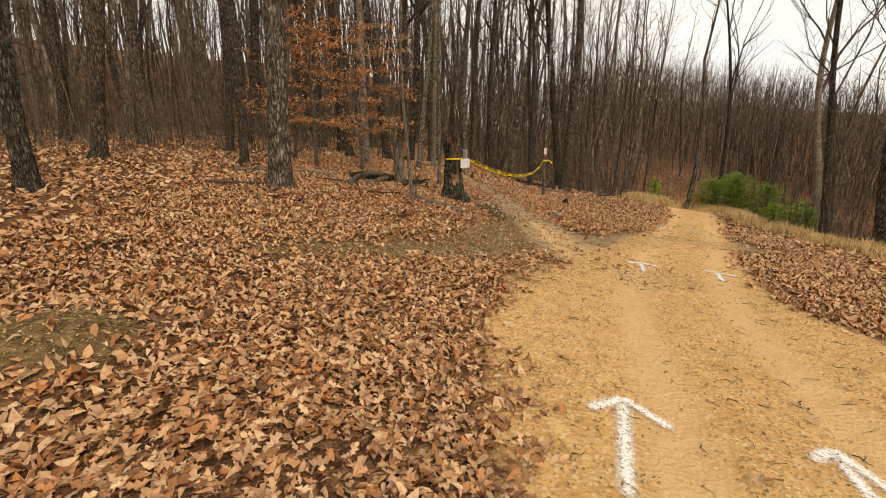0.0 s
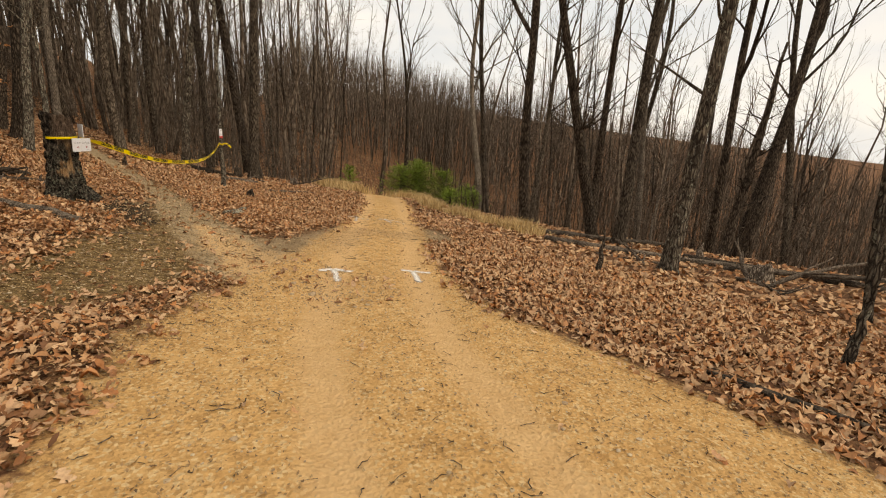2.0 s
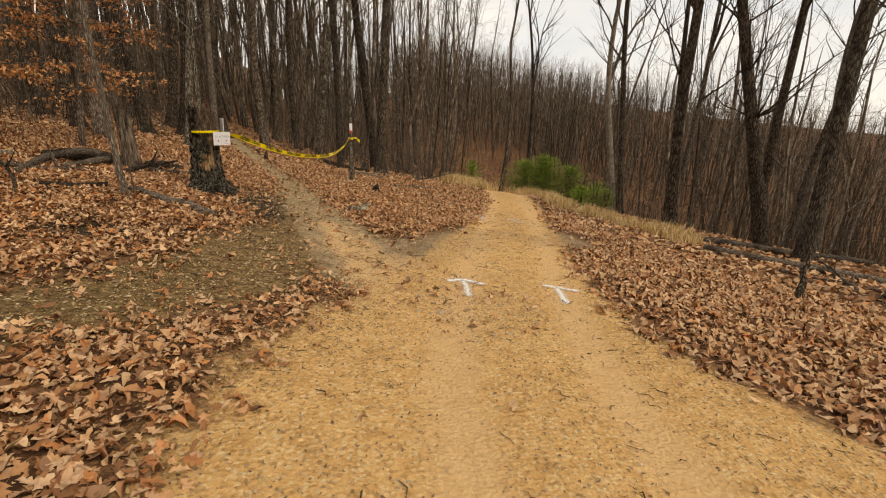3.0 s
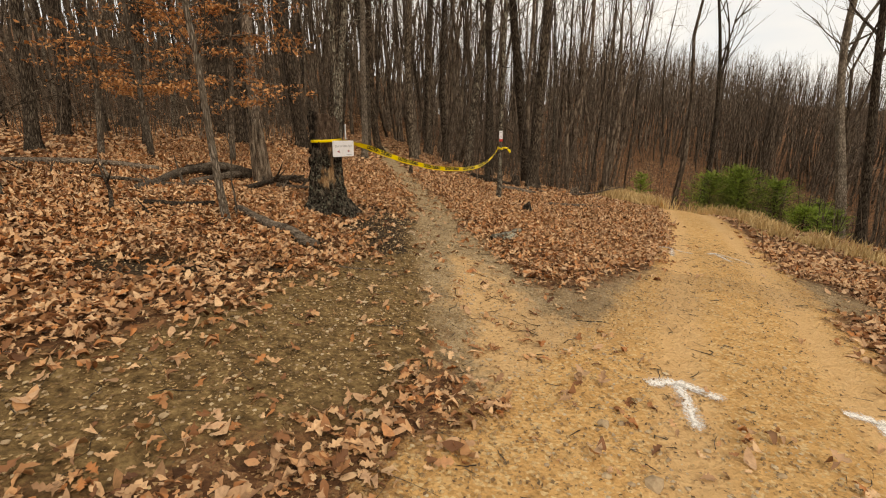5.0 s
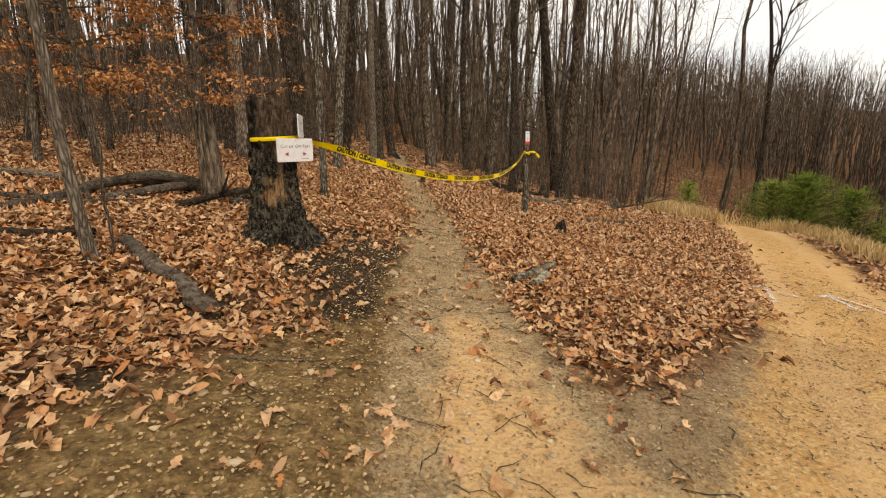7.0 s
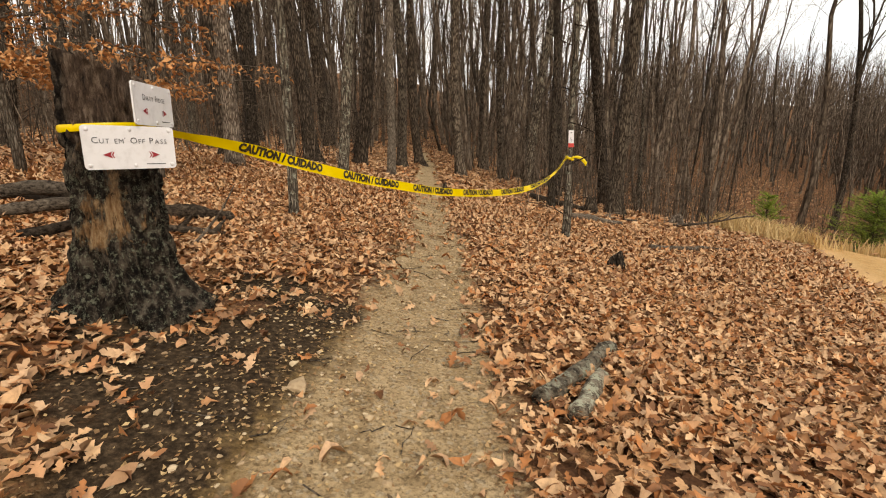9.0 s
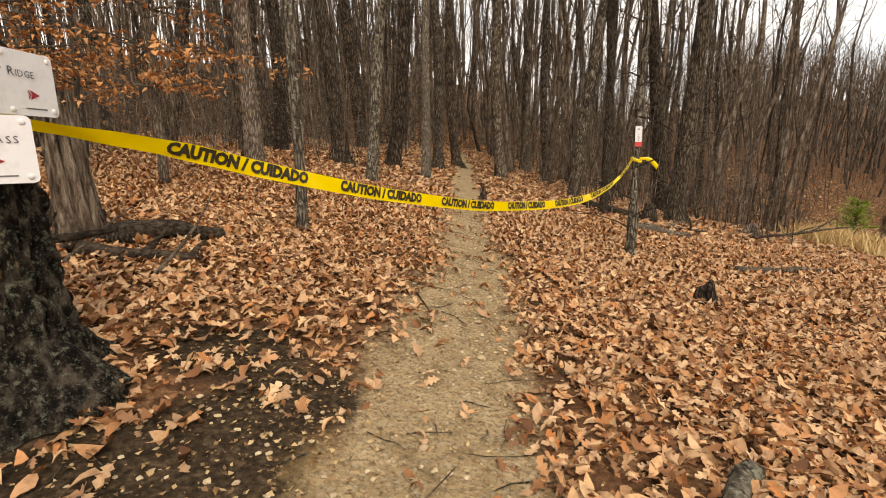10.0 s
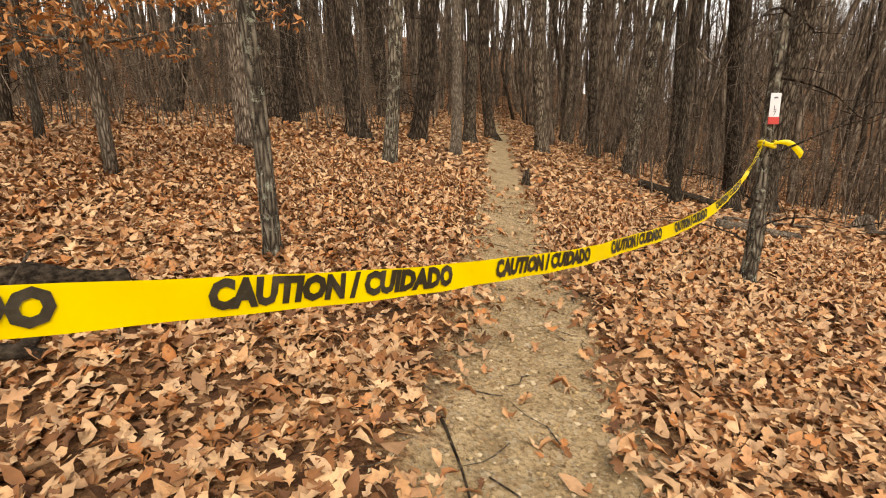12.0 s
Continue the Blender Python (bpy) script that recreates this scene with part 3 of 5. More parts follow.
for x, y in scatter(135, RNG, field_mid, 2.1, TAKEN):
    near = math.hypot(x - 1, y - 8) < 22
    lean = (RNG.gauss(0, 2.5), RNG.gauss(0, 2.5) + (1.5 if x > 13 else 0))
    plant(RNG.choice(KINDS if near else SPARSE), x, y, RNG.choice((0.05, 0.06, 0.07, 0.09, 0.1, 0.12, 0.15, 0.18)), lean, rng=RNG)


for x, y in scatter(110, RNG, field_mid, 0.8, TAKEN):
    plant(RNG.choice(YOUNG), x, y, None, (RNG.uniform(-5, 5), RNG.uniform(-5, 5)), rng=RNG)


def far_woods():
    """The woods behind, too many to count: trunks, boughs and fine twigs."""
    rng = random.Random(77)
    g = Geo()

    def sliver(s, e, w):
        n = (e - s).cross(Vector((rng.uniform(-1, 1), rng.uniform(-1, 1), 0.3))).normalized() * w
        g.add([s + n, s - n, e], [(0, 1, 2)])

    def far_tree(x, y, tall, r, boughs, twigs, sides):
        """A swaying stem, ascending bent boughs, a haze of twigs in the top."""
        p0 = Vector((x, y, height(x, y) - 0.3))
        lean = Vector((rng.gauss(0, 0.04), rng.gauss(0, 0.04), 0))
        pts, off = [p0], Vector((0, 0, 0))
        for i in range(1, 6):
            off = off + lean * (tall / 5) + Vector((rng.gauss(0, 0.022), rng.gauss(0, 0.022), 0)) * tall
            pts.append(p0 + off + Vector((0, 0, tall * i / 5)))
        g.tube(pts, [r * 1.2, r * 0.92, r * 0.75, r * 0.55, r * 0.35, r * 0.08], sides, cap=False)
        for _ in range(boughs):
            f = 0.3 + 0.66 * rng.random() ** 0.8
            i = min(4, int(f * 5))
            s = pts[i].lerp(pts[i + 1], f * 5 - i)
            b = rng.uniform(0, 6.283)
            ln = tall * rng.uniform(0.1, 0.26) * (1.25 - 0.7 * f)
            w = r * 0.2 + 0.008
            n = Vector((-math.sin(b), math.cos(b), 0)) * w
            m = s + Vector((math.cos(b) * 0.42, math.sin(b) * 0.42, rng.uniform(0.2, 0.45))) * ln
            e = m + Vector((math.cos(b) * 0.25 + rng.gauss(0, 0.12), math.sin(b) * 0.25 + rng.gauss(0, 0.12), rng.uniform(0.4, 0.7))) * ln
            g.add([s + n, s - n, m - n * 0.6, m + n * 0.6, e], [(0, 1, 2, 3), (3, 2, 4)])
            for _ in range(twigs):
                q = rng.uniform(0.4, 2.0)
                s2 = s.lerp(m, q) if q < 1 else m.lerp(e, q - 1)
                sliver(s2, s2 + Vector((rng.gauss(0, 0.4), rng.gauss(0, 0.4), rng.uniform(0.1, 0.8))) * ln * 0.6, 0.3 * w)

    for _ in range(400):
        a, d = radians(rng.uniform(-68, 110)), rng.uniform(27, 58)
        x, y = 1 + d * math.sin(a), 4 + d * math.cos(a)
        if clear(x, y, 2) and (a < 0.0 or (a < 0.42 and rng.random() < 0.65) or rng.random() < (0.12 if a < 0.85 else 0.6)):
            far_tree(x, y, rng.uniform(11, 18), rng.choice((0.06, 0.08, 0.1, 0.13, 0.17)), 13, 5, 5)
    # the hillside past the ravine
    for _ in range(5200):
        a, d = radians(rng.uniform(4, 125)), 52 + 120 * rng.random() ** 1.3
        far_tree(1 + d * math.sin(a), 4 + d * math.cos(a), rng.uniform(7, 11) if d < 90 else rng.uniform(8, 13), rng.uniform(0.035, 0.11), 8 if d < 95 else 5, 5 if d < 95 else 4, 3)
    for _ in range(420):
        a, d = radians(rng.uniform(16, 44)), rng.uniform(44, 92)
        far_tree(1 + d * math.sin(a), 4 + d * math.cos(a), rng.uniform(6, 9.5), rng.uniform(0.04, 0.11), 9, 6, 3)
    # the rise behind the trail, open enough for the sky to show
    for _ in range(1050):
        a, d = radians(rng.uniform(-75, 8)), 45 + 110 * rng.random() ** 1.4
        far_tree(1 + d * math.sin(a), 4 + d * math.cos(a), rng.uniform(9, 14), rng.uniform(0.05, 0.13), 8, 5, 3)
    for _ in range(190):
        a, d = radians(rng.uniform(-74, 6)), rng.uniform(34, 80)
        far_tree(1 + d * math.sin(a), 4 + d * math.cos(a), rng.uniform(13, 19), rng.uniform(0.07, 0.18), 10, 5, 4)
    for _ in range(70):
        a, d = radians(rng.uniform(-4, 23)), rng.uniform(24, 45)
        x, y = 1 + d * math.sin(a), 4 + d * math.cos(a)
        if clear(x, y, 2) and y > 23:
            far_tree(x, y, rng.uniform(12, 18), rng.choice((0.06, 0.09, 0.12)), 14, 7, 5)
    # brush between the trunks
    for _ in range(7500):
        a, d = radians(rng.uniform(-70, 112)), rng.uniform(15, 60)
        x, y = 1 + d * math.sin(a), 6 + d * math.cos(a)
        if not clear(x, y, 2) or (y < 21 and -5 < x < 13) or along(TRAIL, x, y)[0] < 2.5:
            continue
        z = ground_z(x, y)
        tall = rng.uniform(0.7, 3.0) if rng.random() < 0.9 else rng.uniform(3, 6)
        p0, p1 = Vector((x, y, z - 0.05)), Vector((x + rng.gauss(0, 0.16) * tall, y + rng.gauss(0, 0.16) * tall, z + tall))
        g.tube([p0, p0.lerp(p1, 0.5) + Vector((rng.gauss(0, 0.05), rng.gauss(0, 0.05), 0)), p1], [0.014, 0.01, 0.003], 3, cap=False)
        for _ in range(8):
            s = p0.lerp(p1, rng.uniform(0.2, 0.95))
            e = s + Vector((rng.gauss(0, 0.55), rng.gauss(0, 0.55), rng.uniform(0.0, 0.6))) * (0.3 + tall * 0.25)
            sliver(s, e, 0.006)
            sliver(s.lerp(e, 0.5), e + Vector((rng.gauss(0, 0.2), rng.gauss(0, 0.2), 0.1)), 0.004)
    ob = part("distant_woods", g, BARK_FAR, smooth=False)
    tagged(ob, "bare grey-brown winter woods on the far hillside", "woods", kind="stuff")


far_woods()

# ---- fallen leaves ----
LOBED = ((0.0, 0.0), (0.2, 0.06), (0.36, 0.23), (0.44, 0.1), (0.63, 0.28), (0.7, 0.11), (0.86, 0.17), (1.0, 0.0))
OVAL = ((0.0, 0.0), (0.18, 0.14), (0.5, 0.24), (0.82, 0.13), (1.0, 0.0))
ROUGH = ((0.0, 0.0), (0.34, 0.25), (0.68, 0.19), (1.0, 0.0))


def leaf_template(outline, rng, curl, fold):
    """A leaf 1 long, bent along and folded about its midrib."""
    n = len(outline)
    bx, tw = rng.uniform(-curl, curl), rng.uniform(-0.7, 0.7)

    def put(u, w):
        z = bx * (u - 0.5) ** 2 * 2.0 + fold * abs(w) + tw * w * (u - 0.5) * 1.8 + 0.04 * math.sin(9 * u + 5 * w)
        return (u - 0.5, w, z)

    lop = rng.uniform(0.75, 1.1)
    v = [put(u, w) for u, w in outline] + [put(u, -w * lop) for u, w in outline[1:-1]] + [put(0.5, 0.0)]
    k, f = len(v) - 1, []
    dn = [0] + list(range(n, n + n - 2)) + [n - 1]
    h = n // 2
    f += [tuple([k] + list(range(h, -1, -1))), tuple([k] + list(range(n - 1, h - 1, -1)))]
    f += [tuple([k] + dn[:h + 1]), tuple([k] + dn[h:])]
    return np.array(v), f


LRNG = random.Random(9)
TEMPLATES = [leaf_template(LOBED, LRNG, 1.1, LRNG.uniform(-0.3, 0.8)) for _ in range(7)] + [leaf_template(OVAL, LRNG, 1.1, LRNG.uniform(-0.2, 0.9)) for _ in range(4)]
OVALS = TEMPLATES[7:]
MIDDLE = [leaf_template(ROUGH, LRNG, 1.1, LRNG.uniform(-0.2, 0.8)) for _ in range(7)]


def cheap_template(rng):
    c = rng.uniform(-0.25, 0.4)
    return np.array([(-0.5, 0, c), (0.05, 0.3, rng.uniform(-0.1, 0.25)), (0.5, 0, c * 0.6), (0.0, -0.3, rng.uniform(-0.1, 0.25))]), [(0, 3, 2), (0, 2, 1)]


CHEAP = [cheap_template(LRNG) for _ in range(6)]


def leaves(name, label, places, templates, rng, material, lo, hi, tilt):
    """Joins leaves that lie at the places (x, y, z)."""
    allv, allf, base = [], [], 0
    batches = {}
    for p in places:
        batches.setdefault(rng.randrange(len(templates)), []).append(p)
    loops, starts, counts = [], [], []
    for ti, pts in batches.items():
        tv, tf = templates[ti]
        n = len(pts)
        r = np.random.RandomState(rng.randrange(10**6))
        pos = np.array(pts)
        size = r.uniform(lo, hi, n)
        yaw, a, b = r.uniform(0, 2 * np.pi, n), r.normal(0, tilt, n), r.normal(0, tilt, n)
        cy, sy, ca, sa, cb, sb = np.cos(yaw), np.sin(yaw), np.cos(a), np.sin(a), np.cos(b), np.sin(b)
        x, y, z = tv[:, 0][None], tv[:, 1][None], tv[:, 2][None]
        y1, z1 = y * ca[:, None] - z * sa[:, None], y * sa[:, None] + z * ca[:, None]
        x1, z2 = x * cb[:, None] + z1 * sb[:, None], -x * sb[:, None] + z1 * cb[:, None]
        x2, y2 = x1 * cy[:, None] - y1 * sy[:, None], x1 * sy[:, None] + y1 * cy[:, None]
        v = np.stack([x2, y2, z2], -1) * size[:, None, None] + pos[:, None, :]
        nv = len(tv)
        allv.append(v.reshape(-1, 3))
        for k in range(n):
            o = base + k * nv
            for f in tf:
                starts.append(len(loops))
                counts.append(len(f))
                loops.extend(i + o for i in f)
        base += n * nv
    v = np.concatenate(allv)
    me = bpy.data.meshes.new(name)
    me.vertices.add(len(v))
    me.vertices.foreach_set("co", v.ravel())
    me.loops.add(len(loops))
    me.loops.foreach_set("vertex_index", loops)
    me.polygons.add(len(starts))
    me.polygons.foreach_set("loop_start", starts)
    me.polygons.foreach_set("loop_total", counts)
    me.materials.append(material)
    me.update(calc_edges=True)
    me.validate()
    return tagged(new(name, me), label, "leaves", kind="stuff")


def litter_amount(x, y):
    road, trail, bare, verge, rut, black, spur, mixed = masks(x, y)
    jag = 0.55 * noise.noise((x * 2.6, y * 2.6, 11.0)) + 0.3 * noise.noise((x * 7, y * 7, 5.0))
    a = 1 - max(0.0, min(1.0, max(road * 1.25, trail * 1.3 if y < 13 else trail * 1.15) + (jag if 0.05 < max(road, trail) < 0.95 else 0)))
    a *= 1 - 0.96 * min(1.0, max(0.0, bare * 1.2 + (jag * 0.6 if bare > 0.05 else 0)))
    a *= 1 - 0.84 * black
    a *= 1 - 0.95 * min(1.0, 2.0 * verge)
    a *= 1 - 0.55 * mixed
    return a


def litter():
    rng = random.Random(21)
    near, mid, far, bits = [], [], [], []
    for _ in range(180000):
        x, y = rng.uniform(-5.5, 9), rng.uniform(0.6, 20)
        patchy = 0.85 + 0.4 * noise.noise((x * 0.9, y * 0.9, 7.0))
        if rng.random() < litter_amount(x, y) * patchy + (0.03 if masks(x, y)[1] > 0.5 else 0.0025):
            p = (x, y, ground_z(x, y) + rng.uniform(0.004, 0.05))
            # the strip beside the walked line
            if (-1.8 < x < 3.8 and y < 15.5) or (3.5 < x < 6 and 8.5 < y < 14.5):
                near.append(p)
                if rng.random() < 0.9:
                    near.append((x + rng.uniform(-0.06, 0.06), y + rng.uniform(-0.06, 0.06), p[2] + rng.uniform(-0.01, 0.02)))
            else:
                mid.append(p)
    for _ in range(150000):
        x, y = rng.gauss(0.5, 10.5), rng.uniform(-9, 46)
        if (-4.6 < x < 8 and 1.4 < y < 19) or (-5.5 < x < 9 and 0.6 < y < 20 and rng.random() < 0.5):
            continue
        if rng.random() < litter_amount(x, y):
            far.append((x, y, ground_z(x, y) + rng.uniform(0.005, 0.05)))
    # crumbs of leaf and bark on the trodden ground
    for _ in range(260000):
        x, y = rng.uniform(-3, 7.5), rng.uniform(0.8, 19)
        road, trail, bare, verge, rut, black, spur, mixed = masks(x, y)
        if rng.random() < max(bare, 0.6 * trail * (1 - trail * 0.35), 0.3 * road * (1 - rut), 0.5 * verge, mixed, 0.45 * black):
            bits.append((x, y, ground_z(x, y) + rng.uniform(0.002, 0.012)))
    leaves("leaf_litter", "thick brown oak leaf litter on the forest floor", near, TEMPLATES, rng, LEAF, 0.042, 0.122, 0.4)
    leaves("outer_leaf_litter", "brown oak leaf litter round the fork in the trail", mid, MIDDLE, rng, LEAF, 0.055, 0.135, 0.33)
    leaves("far_leaf_litter", "brown leaf litter further into the wood", far, CHEAP, rng, LEAF, 0.08, 0.18, 0.4)
    leaves("leaf_crumbs", "crumbs of broken leaf and chips on the trodden ground", bits, CHEAP, rng, CRUMB, 0.009, 0.03, 0.25)


litter()

# ---- stump with signs ----
def rot_stump(x, y):
    t = thing("tree_stump", "broken dead tree stump with black lichened bark and bare rotten wood", "stump", at=(x, y, ground_z(x, y)))
    g = Geo()
    n, rows = 150, 110
    verts, faces = [], []
    front = radians(-52)

    def rim(a):
        """Height of the broken top round the trunk."""
        return 1.3 + 0.05 * math.cos(a - front + 1.5) + 0.05 * noise.noise((math.cos(a) * 2.5, math.sin(a) * 2.5, 1.0)) + 0.045 * noise.noise((math.cos(a) * 9, math.sin(a) * 9, 4.0))

    for i in range(rows + 1):
        f = i / rows
        for j in range(n):
            a = 2 * math.pi * j / n
            ca, sa = math.cos(a), math.sin(a)
            z = -0.07 + (rim(a) + 0.07) * f
            lobe = 1 + 0.3 * math.sin(5 * a + 0.6) + 0.18 * math.sin(3 * a + 2)
            r = 0.2 - 0.025 * f + 0.145 * math.exp(-max(0, z) / 0.12) * lobe + 0.05 * math.exp(-max(0, z) / 0.4)
            # bark plates with deep cracks; the bare panel in front lies lower
            d = noise.voronoi((ca * 3.6, sa * 3.6, z * 5.5))[0]
            crack = min(1.0, (d[1] - d[0]) * 3.0)
            turn = (a - front + math.pi) % (2 * math.pi) - math.pi
            bare = max(0.0, 1 - (abs(turn + 0.1) / 0.62) ** 4) * max(0.0, min(1.0, (z - 0.36) * 9)) * max(0.0, min(1.0, (1.0 - z) * 9))
            r += (1 - bare) * (0.03 * crack - 0.012 + 0.022 * noise.noise((ca * 12, sa * 12, z * 11))) - 0.022 * bare
            r += 0.012 * math.sin(7 * a + 2 * math.sin(z * 3)) + 0.009 * noise.noise((ca * 22, sa * 22, z * 5))
            # torn fibres near the top and a dark hollow between two roots
            r += max(0.0, z - 0.95) * 0.06 * noise.noise((ca * 14, sa * 14, z * 2))
            r -= 0.2 * math.exp(-(((turn + 0.22) / 0.22) ** 2) - (max(0.0, z) / 0.07) ** 2)
            verts.append(Vector((r * ca - 0.03 * f, r * sa + 0.02 * f, z)))
    for i in range(rows):
        for j in range(n):
            a0, a1 = i * n + j, i * n + (j + 1) % n
            faces.append((a0, a1, a1 + n, a0 + n))
    # rotten core, sunk a little below the rim
    last = rows * n
    for ring, (share, drop) in enumerate(((0.72, 0.02), (0.45, 0.1), (0.2, 0.16))):
        k = len(verts)
        for j in range(n):
            v = verts[rows * n + j]
            a = 2 * math.pi * j / n
            verts.append(Vector((v.x * share, v.y * share, v.z - drop + 0.05 * noise.noise((math.cos(a) * 7 * share, math.sin(a) * 7 * share, ring * 3.0)))))
        for j in range(n):
            faces.append((last + j, last + (j + 1) % n, k + (j + 1) % n, k + j))
        last = k
    verts.append(Vector((-0.03, 0.02, 1.12)))
    for j in range(n):
        faces.append((last + j, last + (j + 1) % n, len(verts) - 1))
    g.add(verts, faces)
    part("trunk", g, STUMP, t)
    return t


def stump_material():
    k = Mat("rotten_stump", 0.95, 0.12)
    v, w = k.coords((1, 1, 0.55)), k.coords((1, 1, 1))
    f = k.maths("ADD", k.maths("MULTIPLY", k.voronoi(v, 24), 0.3), k.maths("MULTIPLY", k.noise(v, 30, 9, 0.8), 0.9))
    barkc = k.ramp(f, (0.45, (0.004, 0.003, 0.0025)), (0.6, (0.026, 0.019, 0.014)), (0.76, (0.17, 0.135, 0.1)))
    v2 = k.coords((1, 1, 0.12))
    woodc = k.ramp(k.noise(v2, 30, 9, 0.8), (0.34, (0.05, 0.024, 0.011)), (0.47, (0.28, 0.15, 0.065)), (0.62, (0.56, 0.38, 0.21)))
    # borings and dark flecks in the bare wood
    woodc = k.mix(k.grey(k.noise(k.coords((1, 1, 0.4)), 38, 6, 0.75), 0.57, 0.63, 0, 0.85), woodc, (0.045, 0.025, 0.014))
    torn = k.ramp(k.noise(k.coords((1, 1, 0.22)), 22, 9, 0.8), (0.36, (0.014, 0.01, 0.008)), (0.5, (0.13, 0.085, 0.058)), (0.66, (0.4, 0.3, 0.22)))
    sep = k.node("ShaderNodeSeparateXYZ")
    k.link(w, sep.inputs["Vector"])
    x, y, z = sep.outputs["X"], sep.outputs["Y"], sep.outputs["Z"]
    ragged = k.maths("MULTIPLY", k.maths("SUBTRACT", k.noise(k.coords((1, 1, 0.45)), 8, 8, 0.75), 0.5), 0.6)
    # the bark has fallen off one side and round the top
    facing = k.maths("ADD", k.maths("SUBTRACT", k.maths("MULTIPLY", x, 0.5), k.maths("MULTIPLY", y, 0.86)), k.maths("MULTIPLY", ragged, 0.35))
    side = k.maths("MULTIPLY", k.grey(facing, 0.15, 0.17), k.grey(k.maths("ADD", z, ragged), 0.38, 0.44))
    col = k.mix(side, barkc, woodc)
    top = k.maths("MULTIPLY", k.grey(k.maths("ADD", z, k.maths("MULTIPLY", ragged, 0.6)), 0.9, 0.98), k.grey(k.maths("ADD", x, k.maths("MULTIPLY", ragged, 0.4)), -0.12, -0.06))
    col = k.mix(top, col, torn)
    lich = k.maths("MULTIPLY", k.grey(k.noise(w, 34, 8, 0.85), 0.54, 0.58, 0, 0.8), k.grey(k.maths("ADD", z, ragged), 0.95, 0.6))
    lich = k.maths("MULTIPLY", lich, k.maths("SUBTRACT", 1.0, side))
    col = k.mix(lich, col, (0.3, 0.31, 0.22))
    moss = k.grey(k.maths("ADD", k.maths("MULTIPLY", x, 1.6), ragged), 0.42, 0.5, 0, 0.35)
    col = k.mix(k.maths("MULTIPLY", moss, k.maths("MULTIPLY", k.grey(z, 0.8, 0.6), k.grey(z, 0.25, 0.4))), col, (0.13, 0.13, 0.045))
    k.colour(col)
    h = k.maths("ADD", f, k.noise(v2, 34, 8, 0.75))
    return k.bump(h, 1.0, 0.055).m


STUMP = stump_material()
SX, SY = 0.235, 11.51
stump = rot_stump(SX, SY)


def text_geo(words, size, align="CENTER", bold=0.0):
    cu = bpy.data.curves.new("words", "FONT")
    cu.body, cu.size, cu.align_x, cu.align_y = words, size, align, "CENTER"
    cu.resolution_u, cu.offset = 2, bold
    ob = bpy.data.objects.new("words", cu)
    me = bpy.data.meshes.new_from_object(ob)
    g = Geo()
    g.add([v.co.copy() for v in me.vertices], [tuple(p.vertices) for p in me.polygons])
    bpy.data.objects.remove(ob)
    bpy.data.meshes.remove(me)
    bpy.data.curves.remove(cu)
    return g


def small_caps(words, size):
    """Capitals, each word's first one taller. Returns a Geo for each word, centred on 0 together."""
    out, x = [], 0.0
    for word in words:
        g = Geo()
        for i, ch in enumerate(word):
            tall = i == 0 and ch.isupper()
            c = text_geo(ch.upper(), size if tall else size * 0.76, "LEFT")
            if c.v:
                lo, hi = min(v.x for v in c.v), max(v.x for v in c.v)
                drop = size * 0.05 if ch == "'" else 0.0 if tall else -size * 0.085
                g.add([Vector((v.x - lo + x, v.y + drop, 0)) for v in c.v], c.f)
                x += hi - lo + size * 0.13
        x += size * 0.38
        out.append(g)
    for g in out:
        for v in g.v:
            v.x -= (x - size * 0.5) / 2
    return out


